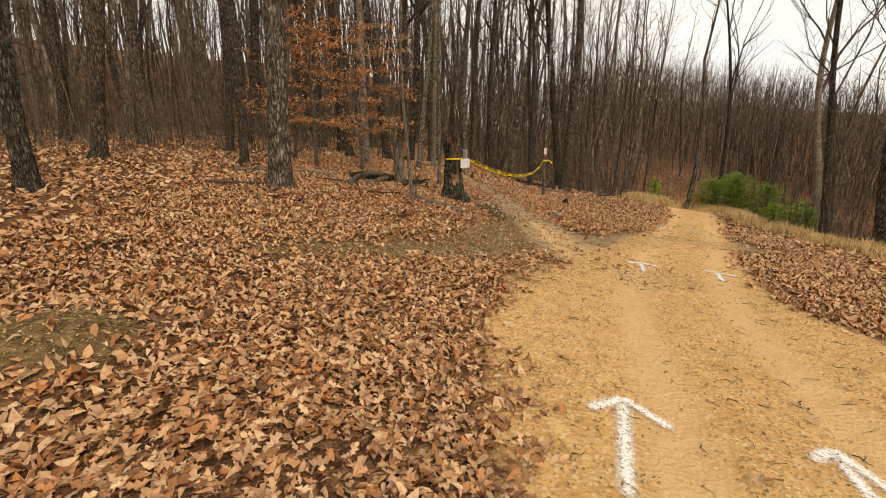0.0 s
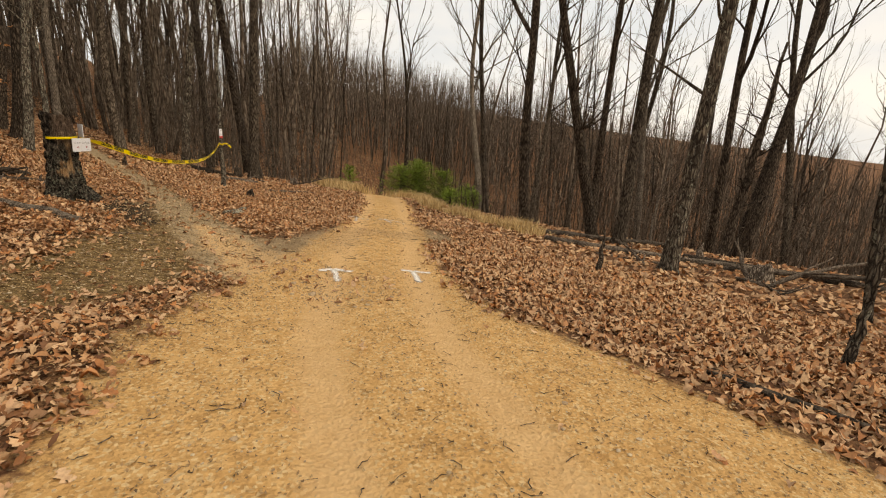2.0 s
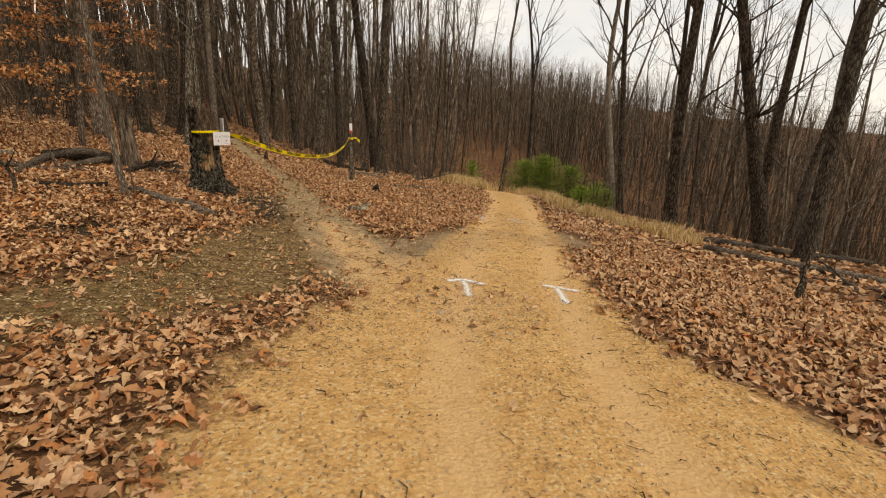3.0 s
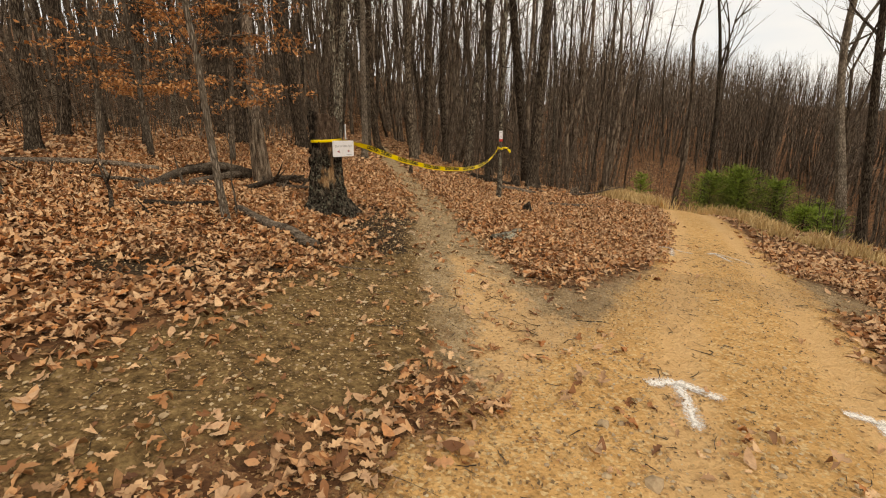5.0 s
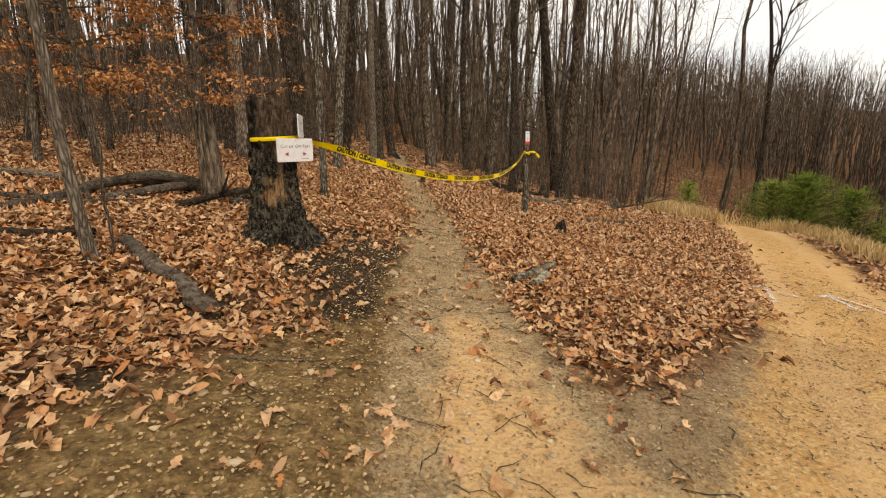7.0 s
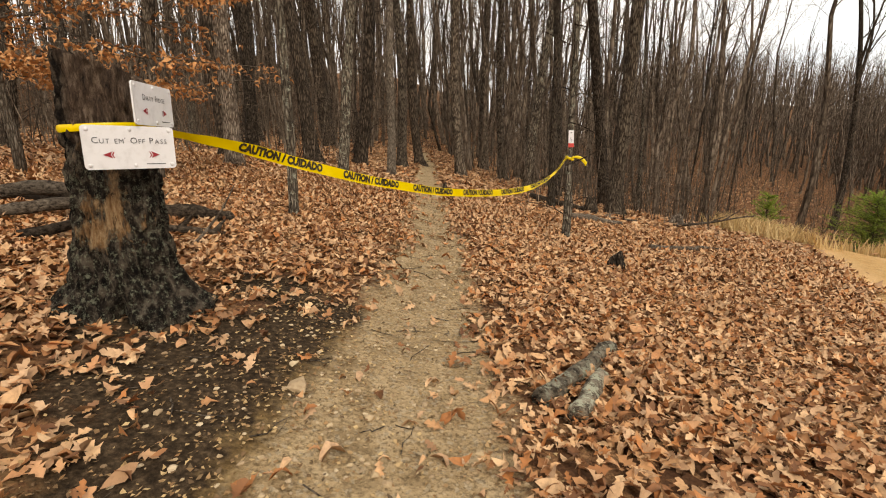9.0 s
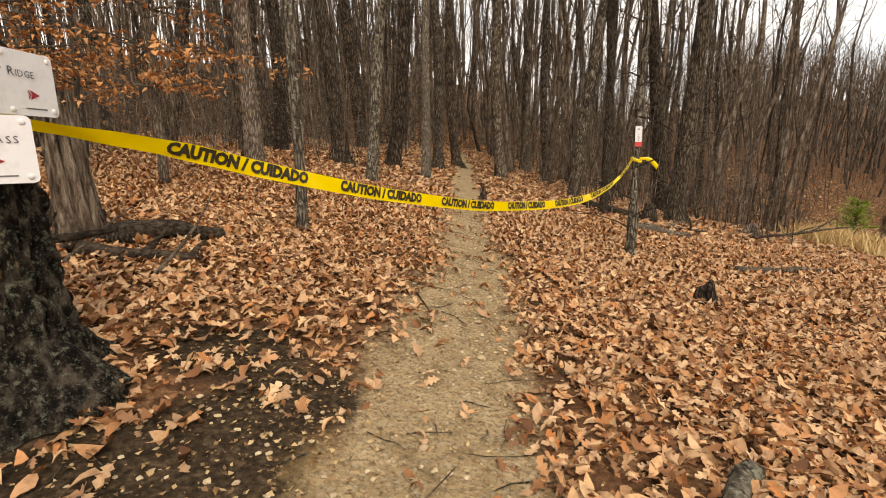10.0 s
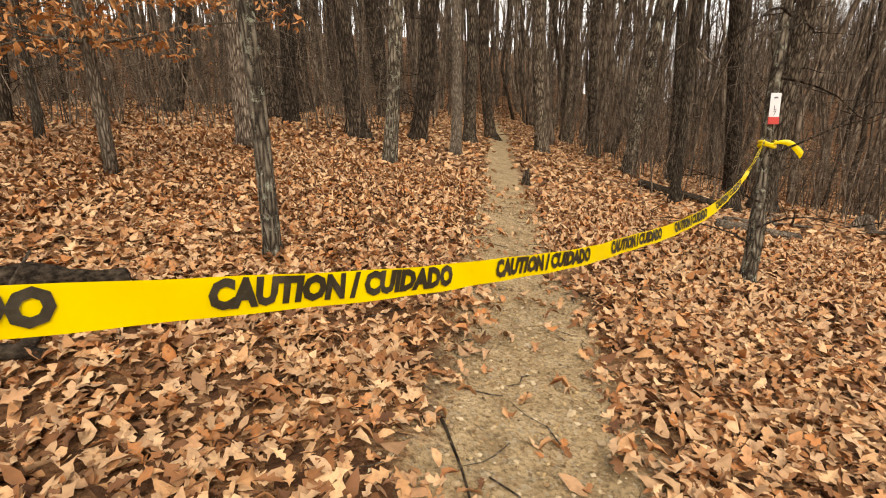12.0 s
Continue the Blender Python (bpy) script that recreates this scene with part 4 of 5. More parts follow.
def trail_sign(words, m, w=0.405, h=0.21):
    """A white plastic plate; its front is its local -y, x to the right, z up."""
    t = thing("trail_sign", "white plastic trail sign with red arrows, screwed to the stump", "sign", "signs on the stump")
    t.matrix_basis = m

    def front(g, y=-0.0065):
        out = Geo()
        out.add([Vector((v.x, y, v.y)) for v in g.v], g.f)
        return out

    bm = bmesh.new()
    pts = []
    for cx, cz, a0 in ((w / 2 - 0.018, h / 2 - 0.018, 0), (-w / 2 + 0.018, h / 2 - 0.018, 90), (-w / 2 + 0.018, -h / 2 + 0.018, 180), (w / 2 - 0.018, -h / 2 + 0.018, 270)):
        for k in range(5):
            a = radians(a0 + 22.5 * k)
            pts.append(bm.verts.new((cx + 0.018 * math.cos(a), -0.004, cz + 0.018 * math.sin(a))))
    f = bm.faces.new(pts)
    ext = bmesh.ops.extrude_face_region(bm, geom=[f])
    bmesh.ops.translate(bm, vec=(0, 0.008, 0), verts=[e for e in ext["geom"] if isinstance(e, bmesh.types.BMVert)])
    bmesh.ops.recalc_face_normals(bm, faces=bm.faces)
    g = Geo()
    bm.verts.index_update()
    g.add([v.co.copy() for v in bm.verts], [tuple(v.index for v in q.verts) for q in bm.faces])
    bm.free()
    part("plate", g, SIGN_WHITE, t, smooth=False)
    for g in small_caps(words, 0.042):
        part("word", front(Geo_shift(g, 0, 0.033)), INK, t, "grey word in capitals", smooth=False)
    for s in (-1, 1):
        a = Geo()
        a.add([Vector((s * 0.125, -0.035, 0)), Vector((s * 0.085, -0.018, 0)), Vector((s * 0.094, -0.035, 0)), Vector((s * 0.085, -0.052, 0))], [(0, 1, 2), (0, 2, 3)])
        a.add([Vector((s * 0.082, -0.022, 0)), Vector((s * 0.076, -0.019, 0)), Vector((s * 0.083, -0.035, 0)), Vector((s * 0.076, -0.051, 0)), Vector((s * 0.082, -0.048, 0)), Vector((s * 0.089, -0.035, 0))], [(0, 1, 2, 5), (5, 2, 3, 4)])
        part("arrow", front(a), SIGN_RED, t, "dark red arrow", smooth=False)
    bar = Geo()
    bar.add([Vector((0.06, -0.083, 0)), Vector((0.15, -0.083, 0)), Vector((0.15, -0.079, 0)), Vector((0.06, -0.079, 0))], [(0, 1, 2, 3)])
    part("small_print", front(bar), INK, t, "thin grey line of small print", smooth=False)
    screw = Geo()
    screw.tube([Vector((0, 0.0, 0)), Vector((0, -0.007, 0)), Vector((0, -0.009, 0))], [0.009, 0.009, 0.006], 10)
    for sx, sz in ((-0.18, 0.085), (0, 0.088), (0.18, 0.085), (-0.18, -0.085), (0.01, -0.088), (0.18, -0.085)):
        o = part("screw_cap", screw, SIGN_WHITE, t)
        o.location = (sx, 0, sz)
    return t


def Geo_shift(g, dx, dy):
    out = Geo()
    out.add([Vector((v.x + dx, v.y + dy, 0)) for v in g.v], g.f)
    return out


def plate_pose(left, right, z, tip=0):
    """Pose of a plate whose lower edge runs from left to right, as seen from its front."""
    (ax, ay), (bx, by) = left, right
    return pose((ax + bx) / 2, (ay + by) / 2, z, tip, 0, math.degrees(math.atan2(by - ay, bx - ax)))


trail_sign(("Cut", "em'", "Off", "Pass"), plate_pose((0.39, 11.15), (0.615, 11.49), 0.982))
trail_sign(("Dirty", "Ridge"), plate_pose((0.54, 11.32), (0.462, 11.72), 1.2, 0))


# ---- caution tape ----
def tape():
    t = thing("caution_tape", "yellow plastic caution tape with black lettering, sagging between stump and tree", "tape")
    # sag between the stump and the marker tree
    keys = [(0.02, 1.09), (0.26, 1.05), (0.65, 0.97), (1.05, 0.87), (1.4, 0.79), (1.73, 0.72), (2.1, 0.655), (2.7, 0.56), (3.5, 0.485), (4.2, 0.45), (4.8, 0.465), (5.3, 0.54), (5.65, 0.64), (5.85, 0.73), (6.02, 0.83)]
    a, b = Vector((0.47, 11.38, 0)), Vector((3.50, 16.68, 0))
    run = (b - a).length

    def sag(s):
        for (s0, z0), (s1, z1) in zip(keys, keys[1:]):
            if s <= s1:
                break
        i = keys.index((s0, z0))
        zm = keys[max(0, i - 1)]
        zp = keys[min(len(keys) - 1, i + 2)]
        f = (s - s0) / (s1 - s0)
        m0 = (z1 - zm[1]) / (s1 - zm[0]) * (s1 - s0)
        m1 = (zp[1] - z0) / (zp[0] - s0) * (s1 - s0)
        return (2 * f**3 - 3 * f**2 + 1) * z0 + (f**3 - 2 * f**2 + f) * m0 + (-2 * f**3 + 3 * f**2) * z1 + (f**3 - f**2) * m1

    side = (b - a).normalized().cross(Vector((0, 0, 1)))

    def at(s, w, off=0.0):
        p = a.lerp(b, s / run)
        p.z = sag(s)
        d = Vector((*(b - a).normalized().xy, (sag(s + 0.03) - sag(s - 0.03)) / 0.06)).normalized()
        n = side.cross(d)
        # the band turns edge-on and gathers towards the knot
        k = max(0.0, min(1.0, (s - 2.9) / 2.4))
        tw = -0.3 * k + 0.75 * max(0.0, min(1.0, 1.3 - s / 0.8))
        wide = (1 - 0.6 * max(0.0, min(1.0, (s - 4.6) / 1.2))) * (1 - 0.55 * max(0.0, min(1.0, 1 - s / 0.7)))
        across = n * math.cos(tw) + side * math.sin(tw)
        out = side * math.cos(tw) - n * math.sin(tw)
        return p + across * (w * wide) + out * (off + 0.006 * math.sin(s * 7) * (1 - k) + 0.003 * math.sin(23 * s + 40 * w))

    g = Geo()
    n = 150
    vs, fs = [], []
    for i in range(n + 1):
        for w in (-0.038, -0.013, 0.013, 0.038):
            vs.append(at(0.02 + (run - 0.04) * i / n, w))
    for i in range(n):
        for j in range(3):
            fs.append((i * 4 + j, i * 4 + j + 1, i * 4 + j + 5, i * 4 + j + 4))
    g.add(vs, fs)
    part("band", g, TAPE_YELLOW, t)
    # lettering, repeated along the band
    words = text_geo("CAUTION / CUIDADO", 0.064, "LEFT", 0.0042)
    lo, hi = min(v.x for v in words.v), max(v.x for v in words.v)
    s0 = TAPE_START
    while s0 < run - 0.35:
        w = Geo()
        me_v = []
        for v in words.v:
            s = s0 + (v.x - lo) / (hi - lo) * TAPE_WORD
            me_v.append(at(min(max(s, 0.04), run - 0.05), v.y * 1.12 + 0.003, 0.0035))
        w.add(me_v, words.f)
        part("lettering", w, TAPE_INK, t, "black repeated warning words", smooth=False)
        s0 += TAPE_STEP
    # round the stump
    ring = Geo()
    vs, fs = [], []
    m = 46
    for i in range(m + 1):
        q = 2 * math.pi * i / m
        r = 0.212 + 0.01 * math.sin(5 * q)
        z = 1.085 - ground_z(SX, SY) * 0 + 0.012 * math.sin(q + 1)
        for k, w in enumerate((-0.018, 0.0, 0.018)):
            vs.append(Vector((SX + (r + (0.006 if k == 1 else 0)) * math.cos(q), SY + (r + (0.006 if k == 1 else 0)) * math.sin(q), z + w)))
    for i in range(m):
        for j in range(2):
            fs.append((i * 3 + j, i * 3 + j + 1, i * 3 + j + 4, i * 3 + j + 3))
    ring.add(vs, fs)
    part("stump_loop", ring, TAPE_YELLOW, t)
    # knot round the marker tree and its loose end
    knot = Geo()
    for q in range(2):
        pts = [Vector((PX + 0.012 + 0.06 * math.cos(u), PY + 0.145 + 0.06 * math.sin(u), 0.82 + 0.022 * q + 0.012 * math.sin(2 * u + q))) for u in np.linspace(0, 2 * math.pi, 22)]
        knot.tube(pts, [0.015] * 22, 6, cap=False)
    part("knot", knot, TAPE_YELLOW, t)
    tail = Geo()
    vs, fs = [], []
    for i in range(11):
        f = i / 10
        c = Vector((PX + 0.04 + 0.22 * f, PY + 0.07 - 0.02 * f, 0.84 + 0.03 * math.sin(f * 3) - 0.1 * f * f))
        for w in (-1, 0, 1):
            vs.append(c + Vector((0.01 * w, 0.012 * abs(w), w * (0.015 + 0.014 * f))))
    for i in range(10):
        for j in range(2):
            fs.append((i * 3 + j, i * 3 + j + 1, i * 3 + j + 4, i * 3 + j + 3))
    tail.add(vs, fs)
    part("loose_end", tail, TAPE_YELLOW, t)


PX, PY = 3.53, 16.6
TAPE_START, TAPE_WORD, TAPE_STEP = 0.58, 0.64, 0.845
tape()


# ---- marker tree ----
def marker_tree():
    t = thing("marker_tree", "slim dark oak with lichened foot, holding a trail marker", "tree", at=(PX, PY, ground_z(PX, PY)))
    z0 = ground_z(PX, PY)
    g = Geo()
    path = [Vector((0.012 * z + 0.01 * math.sin(3 * z), 0.13 * z if z < 3 else 0.39 + 0.03 * (z - 3), z)) for z in (-0.1, 0.05, 0.3, 0.55, 0.64, 0.72, 1.1, 1.6, 2.4, 4, 7, 11, 15)]
    radii = [0.105, 0.07, 0.066, 0.07, 0.06, 0.045, 0.047, 0.046, 0.045, 0.044, 0.04, 0.03, 0.01]
    g.tube(path, radii, 12, lobes=lambda a, i, p: 1 + 0.08 * math.sin(3 * a + i) + 0.05 * math.sin(5 * a - i))
    part("trunk", g, BARK_MARKER, t)
    _, crown = tree_geo(301, 15, 0.07, 11, 0.35, 1, 6, 0.04)
    part("crown", crown, BARK_DARK, t)
    s = thing("trail_marker", "white marker plate with red foot, letter and number on it", "sign")
    s.matrix_basis = pose(PX + 0.015, PY + 0.13, 1.13, -7, 0, 8)
    plate = box_geo(0.085, 0.006, 0.26, 0.002, 1)
    part("plate", plate, SIGN_WHITE, s, smooth=False)
    red = box_geo(0.089, 0.008, 0.062, 0.002, 1)
    o = part("red_band", red, BLAZE_RED, s, "red lower end", smooth=False)
    o.location = (0, -0.001, -0.1)
    for ch, dz in (("L", 0.005), ("7", -0.04)):
        c = text_geo(ch, 0.055)
        q = Geo()
        q.add([Vector((v.x, -0.0055, v.y + dz)) for v in c.v], c.f)
        part("lettering", q, INK, s, smooth=False)
    q = Geo()
    q.add([Vector((-0.018, -0.0055, 0.085)), Vector((0.018, -0.0055, 0.085)), Vector((0.014, -0.0055, 0.098)), Vector((-0.014, -0.0055, 0.098))], [(0, 1, 2, 3)])
    part("small_mark", q, INK, s, smooth=False)


marker_tree()


# ---- single trees by the trail ----
def slim_tree(x, y, r, tall, material, label, seed, bend, name="tree", twigs=7):
    t = thing(name, label, "tree", at=(x, y, ground_z(x, y)))
    rng = random.Random(seed)
    g, c = Geo(), Geo()
    steps = 12
    path = [Vector((bend[0] * (i / steps) * tall + bend[2] * math.sin(3 * i / steps), bend[1] * (i / steps) * tall, -0.08 + tall * i / steps)) + Vector((rng.uniform(-1, 1), rng.uniform(-1, 1), 0)) * 0.02 for i in range(steps + 1)]
    path.insert(1, path[0].lerp(path[1], 0.2))
    radii = [r * 1.5, r * 1.1] + [r * (1 - 0.8 * i / steps) for i in range(1, steps + 1)]
    g.tube(path, radii, 12, lobes=lambda a, i, p: 1 + 0.06 * math.sin(3 * a + i) + (0.15 * math.sin(4 * a) if i < 1 else 0))
    part("trunk", g, material, t)
    for _ in range(twigs * 2):
        i = rng.randint(4, steps)
        a = rng.uniform(0, 6.28)
        p = wander(path[i], Vector((math.cos(a), math.sin(a), 0.6)), tall * rng.uniform(0.08, 0.2), 5, rng, 0.2, 0.05)
        c.tube(p, [min(0.035, radii[i] * 0.3) * (1 - 0.8 * k / 5) for k in range(6)], 4, cap=False)
        for _ in range(2):
            k = rng.randint(1, 4)
            p2 = wander(p[k], Vector((rng.uniform(-1, 1), rng.uniform(-1, 1), 0.5)), tall * 0.07, 3, rng, 0.25)
            c.tube(p2, [min(0.014, radii[i] * 0.16) * (1 - 0.7 * m / 3) for m in range(4)], 3, cap=False)
    if twigs:
        part("crown", c, material, t)
    return t


slim_tree(-0.16, 14.76, 0.058, 12, BARK_MARKER, "slim grey tree with lichened bark beside the trail", 11, (-0.01, 0.0, 0.02))
slim_tree(-1.06, 19.6, 0.12, 13, BARK_MARKER, "slim oak leaning beside the trail, lichened foot", 12, (0.07, 0.02, 0.1))
slim_tree(-0.5, 22.4, 0.12, 14, BARK_GREY, "pale dead tree with bark peeled off", 13, (0.0, 0.0, 0.05), twigs=3)
slim_tree(-3.1, 18.7, 0.17, 14, WOOD_DEAD, "pale weathered tree leaning slightly, bark gone", 14, (-0.03, 0.0, 0.1), twigs=2)
slim_tree(-0.68, 10.2, 0.045, 5.5, BARK_GREY, "slender grey sapling leaning in the leaf litter", 15, (-0.03, 0.02, -0.14), name="sapling", twigs=6)
slim_tree(-0.6, 10.32, 0.014, 1.5, BARK_GREY, "thin grey sapling beside a larger one", 16, (-0.06, 0.05, 0.02), name="sapling", twigs=4)
slim_tree(-4.95, 14.8, 0.06, 7, BARK_GREY, "crooked grey sapling in the leaf litter", 17, (0.05, 0.0, 0.1), name="sapling")
slim_tree(10.03, 6.42, 0.165, 14, BARK_LICHEN, "leaning oak with pale lichen patches on its bark", 18, (0.018, -0.035, 0.04), twigs=10)
slim_tree(6.85, 2.72, 0.06, 1.35, BARK_LICHEN, "broken-off thin lichened trunk", 20, (0.08, 0.0, 0.05), name="snag", twigs=3)
slim_tree(5.8, 2.15, 0.07, 7, BARK_LICHEN, "slim lichened tree by the road", 21, (0.05, 0.05, 0.1))
slim_tree(13.9, 11.2, 0.19, 14, BARK_DARK, "curved dark leaning trunk on the slope's edge", 23, (-0.15, 0.19, -0.12), twigs=11)
slim_tree(15.48, 7.8, 0.16, 6, BARK_DARK, "broken dead tree with bare stubs on the slope", 25, (0.03, -0.07, 0.15), twigs=9)
slim_tree(9.65, 3.2, 0.06, 9, BARK_LICHEN, "slim lichened tree beyond the road", 26, (0.0, 0.12, 0.1))
# crooked double trunk on the road's far side
slim_tree(8.05, 6.68, 0.065, 0.8, BARK_DARK, "short crooked dark broken stem", 22, (0.35, 0.2, 0.02), name="snag", twigs=0)


def split_wood():
    k = Mat("split_wood", 0.95, 0.12)
    v = k.coords((1, 1, 0.1))
    f = k.noise(v, 30, 8, 0.75)
    col = k.ramp(f, (0.36, (0.018, 0.012, 0.009)), (0.48, (0.16, 0.115, 0.08)), (0.66, (0.42, 0.34, 0.255)))
    col = k.mix(k.grey(k.noise(k.coords((1, 1, 0.5)), 6, 7, 0.7), 0.52, 0.6, 0, 0.8), col, (0.05, 0.035, 0.025))
    k.colour(col)
    return k.bump(f, 1.0, 0.05).m


SPLIT_WOOD = split_wood()


def snag(x, y):
    t = thing("snag", "broken weathered stump of split grey wood", "stump", at=(x, y, ground_z(x, y)))
    rng = random.Random(8)
    n, rows = 54, 16
    tips = [0.95 + 0.3 * max(0, math.cos(2 * math.pi * j / n - 2.6)) + rng.uniform(-0.22, 0.18) for j in range(n)]
    g, vs, fs = Geo(), [], []
    for i in range(rows + 1):
        f = i / rows
        for j in range(n):
            a = 2 * math.pi * j / n
            r = 0.13 - 0.04 * f + 0.05 * math.exp(-f * 6) * (1 + 0.5 * math.sin(4 * a)) + 0.06 * abs(math.sin(4.5 * a + 1.5 * f)) ** 0.7 - 0.03 + 0.015 * noise.noise((math.cos(a) * 6, math.sin(a) * 6, f * 3))
            vs.append(Vector((r * math.cos(a) - 0.09 * f, r * math.sin(a), -0.05 + (tips[j] + 0.05) * f)))
    for i in range(rows):
        for j in range(n):
            fs.append((i * n + j, i * n + (j + 1) % n, (i + 1) * n + (j + 1) % n, (i + 1) * n + j))
    vs.append(Vector((-0.06, 0, 0.35)))
    for j in range(n):
        fs.append((rows * n + j, rows * n + (j + 1) % n, len(vs) - 1))
    g.add(vs, fs)
    part("trunk", g, SPLIT_WOOD, t)
    for k in range(5):
        h = Geo()
        a = k * 1.25 + rng.uniform(-0.3, 0.3)
        h.tube(wander(Vector((0.12 * math.cos(a), 0.12 * math.sin(a), 0.03)), Vector((math.cos(a), math.sin(a), 0.05)), 0.4, 4, rng, 0.3), [0.07, 0.06, 0.05, 0.03, 0.01], 6)
        part("root", h, BARK_DARK, t)


snag(-1.22, 13.25)


# ---- beech with dry leaves ----
def beech(x, y, seed, tall=5.5):
    z = ground_z(x, y)
    t = thing("beech_sapling", "young beech still holding its dry orange leaves", "tree", at=(x, y, z))
    rng = random.Random(seed)
    g, pl = Geo(), []
    path = wander(Vector((0, 0, -0.1)), Vector((0.05, 0, 1)), tall, 10, rng, 0.06, 0.02)
    g.tube(path, [0.07 * (1 - 0.85 * i / 10) for i in range(11)], 8)
    part("trunk", g, BARK_GREY, t)
    g = Geo()
    for _ in range(44):
        i = rng.randint(3, 10)
        a = rng.uniform(0, 6.28)
        p = wander(path[i], Vector((math.cos(a), math.sin(a), 0.22)), rng.uniform(0.9, 2.3) * (1.25 - 0.07 * i), 6, rng, 0.16, -0.05)
        g.tube(p, [0.016 * (1 - 0.8 * k / 6) for k in range(7)], 4, cap=False)
        for q in p[2:]:
            # leaves hang in flat sprays along the twigs
            for _ in range(rng.choice((4, 8, 14))):
                pl.append(q + Vector((rng.gauss(0, 0.15), rng.gauss(0, 0.15), rng.gauss(-0.04, 0.035))))
    tagged(part("branching", g, BARK_GREY, t), kind="stuff")
    lv = leaves("crown", "dry orange leaves", [tuple(q) for q in pl], OVALS, rng, LEAF_ORANGE, 0.06, 0.12, 0.5)
    del lv["kind"], lv["category"]
    lv.parent = t


beech(-4.0, 14.9, 4, 5.0)
beech(-2.75, 15.9, 9, 4.6)
beech(-5.4, 17.2, 6, 4.5)

# ---- logs, branches and stubs ----
def log(x0, y0, x1, y1, r, material, label, seed, lift=0.0, end=None, name="log", crook=0.04, steps=8, category="log"):
    rng = random.Random(seed)
    t = thing(name, label, category, at=(x0, y0, ground_z(x0, y0)))
    z0 = ground_z(x0, y0)
    path = []
    for i in range(steps + 1):
        f = i / steps
        x, y = x0 + (x1 - x0) * f + rng.uniform(-crook, crook), y0 + (y1 - y0) * f + rng.uniform(-crook, crook)
        path.append(Vector((x - x0, y - y0, ground_z(x, y) - z0 + r * 0.75 + lift * f)))
    g = Geo()
    e = r * 0.6 if end is None else end
    g.tube(path, [r + (e - r) * i / steps for i in range(steps + 1)], 10, lobes=lambda a, i, p: 1 + 0.09 * math.sin(3 * a + i * 1.7) + 0.06 * math.sin(5 * a - i))
    part("trunk", g, material, t)
    return t


log(2.58, 11.22, 3.12, 12.1, 0.052, BARK_PALE, "short lichened log lying in leaves", 1, end=0.046, crook=0.014, steps=9)
log(2.72, 11.08, 2.95, 11.62, 0.05, BARK_PALE, "short lichened log lying beside another", 2, end=0.044, crook=0.014, steps=8)
log(-0.67, 10.58, 0.43, 9.64, 0.055, LOG_GREY, "half-buried rotten grey log", 3, end=0.06, crook=0.03)


def bent_log(points, r, end, material, label, seed, name="fallen_branch", category="branch"):
    """A curved stem lying on the ground through a few (x, y, lift) points."""
    rng = random.Random(seed)
    x0, y0, _ = points[0]
    z0 = ground_z(x0, y0)
    t = thing(name, label, category, at=(x0, y0, z0))
    path = []
    m = len(points) - 1
    for i in range(m * 5 + 1):
        k = min(m - 1, i // 5)
        f = i / 5 - k
        a, b, c, d = points[max(0, k - 1)], points[k], points[k + 1], points[min(m, k + 2)]
        x, y, up = (0.5 * (2 * b[q] + (c[q] - a[q]) * f + (2 * a[q] - 5 * b[q] + 4 * c[q] - d[q]) * f * f + (3 * b[q] - a[q] - 3 * c[q] + d[q]) * f ** 3) for q in range(3))
        path.append(Vector((x - x0 + rng.uniform(-0.012, 0.012), y - y0 + rng.uniform(-0.012, 0.012), ground_z(x, y) - z0 + r * 0.8 + up)))
    n = len(path) - 1
    g = Geo()
    g.tube(path, [r + (end - r) * i / n for i in range(n + 1)], 10, lobes=lambda a, i, p: 1 + 0.1 * math.sin(3 * a + i * 0.9) + 0.07 * math.sin(5 * a - i))
    part("stem", g, material, t)
    return t


bent_log(((-2.2, 11.2, 0.0), (-2.35, 12.0, 0.02), (-2.3, 12.7, 0.08), (-1.95, 13.2, 0.2), (-1.6, 13.45, 0.12)), 0.05, 0.075, LOG_GREY, "pale curved fallen branch among the leaves", 4)
bent_log(((-2.0, 12.2, 0.0), (-1.75, 12.7, 0.06), (-1.6, 13.1, 0.1), (-1.75, 13.4, 0.06)), 0.05, 0.06, LOG_GREY, "pale hooked branch among the leaves", 6)
bent_log(((-2.7, 13.6, 0.0), (-2.2, 13.5, 0.05), (-1.8, 13.35, 0.06), (-1.35, 13.5, 0.0)), 0.1, 0.13, LOG_DARK, "thick dark decayed fallen log", 5, name="log", category="log")
bent_log(((-1.7, 10.45, 0.0), (-1.4, 10.55, 0.0), (-1.0, 10.68, 0.02)), 0.05, 0.03, LOG_DARK, "dark wet branch lying in leaves", 7)
bent_log(((-5.6, 12.8, 0.0), (-4.5, 12.97, 0.03), (-3.7, 13.25, 0.02), (-3.0, 13.33, 0.0)), 0.06, 0.045, LOG_GREY, "long pale fallen trunk in leaf litter", 8, name="log", category="log")
bent_log(((-1.0, 13.35, 0.0), (-0.8, 13.5, 0.04), (-0.62, 13.7, 0.03), (-0.5, 13.9, 0.0)), 0.09, 0.05, LOG_DARK, "dark rotten log beside the split stump", 31, name="log", category="log")
log(-5.2, 10.3, -3.9, 10.5, 0.06, LOG_DARK, "fallen branch in leaf litter", 9)
log(4.85, 16.6, 6.7, 17.9, 0.055, LOG_GREY, "broken pale branch lying in leaves", 10, end=0.03, name="fallen_branch", category="branch")
log(3.5, 22.9, 4.9, 22.0, 0.11, LOG_DARK, "thick fallen log beyond the tape", 11)
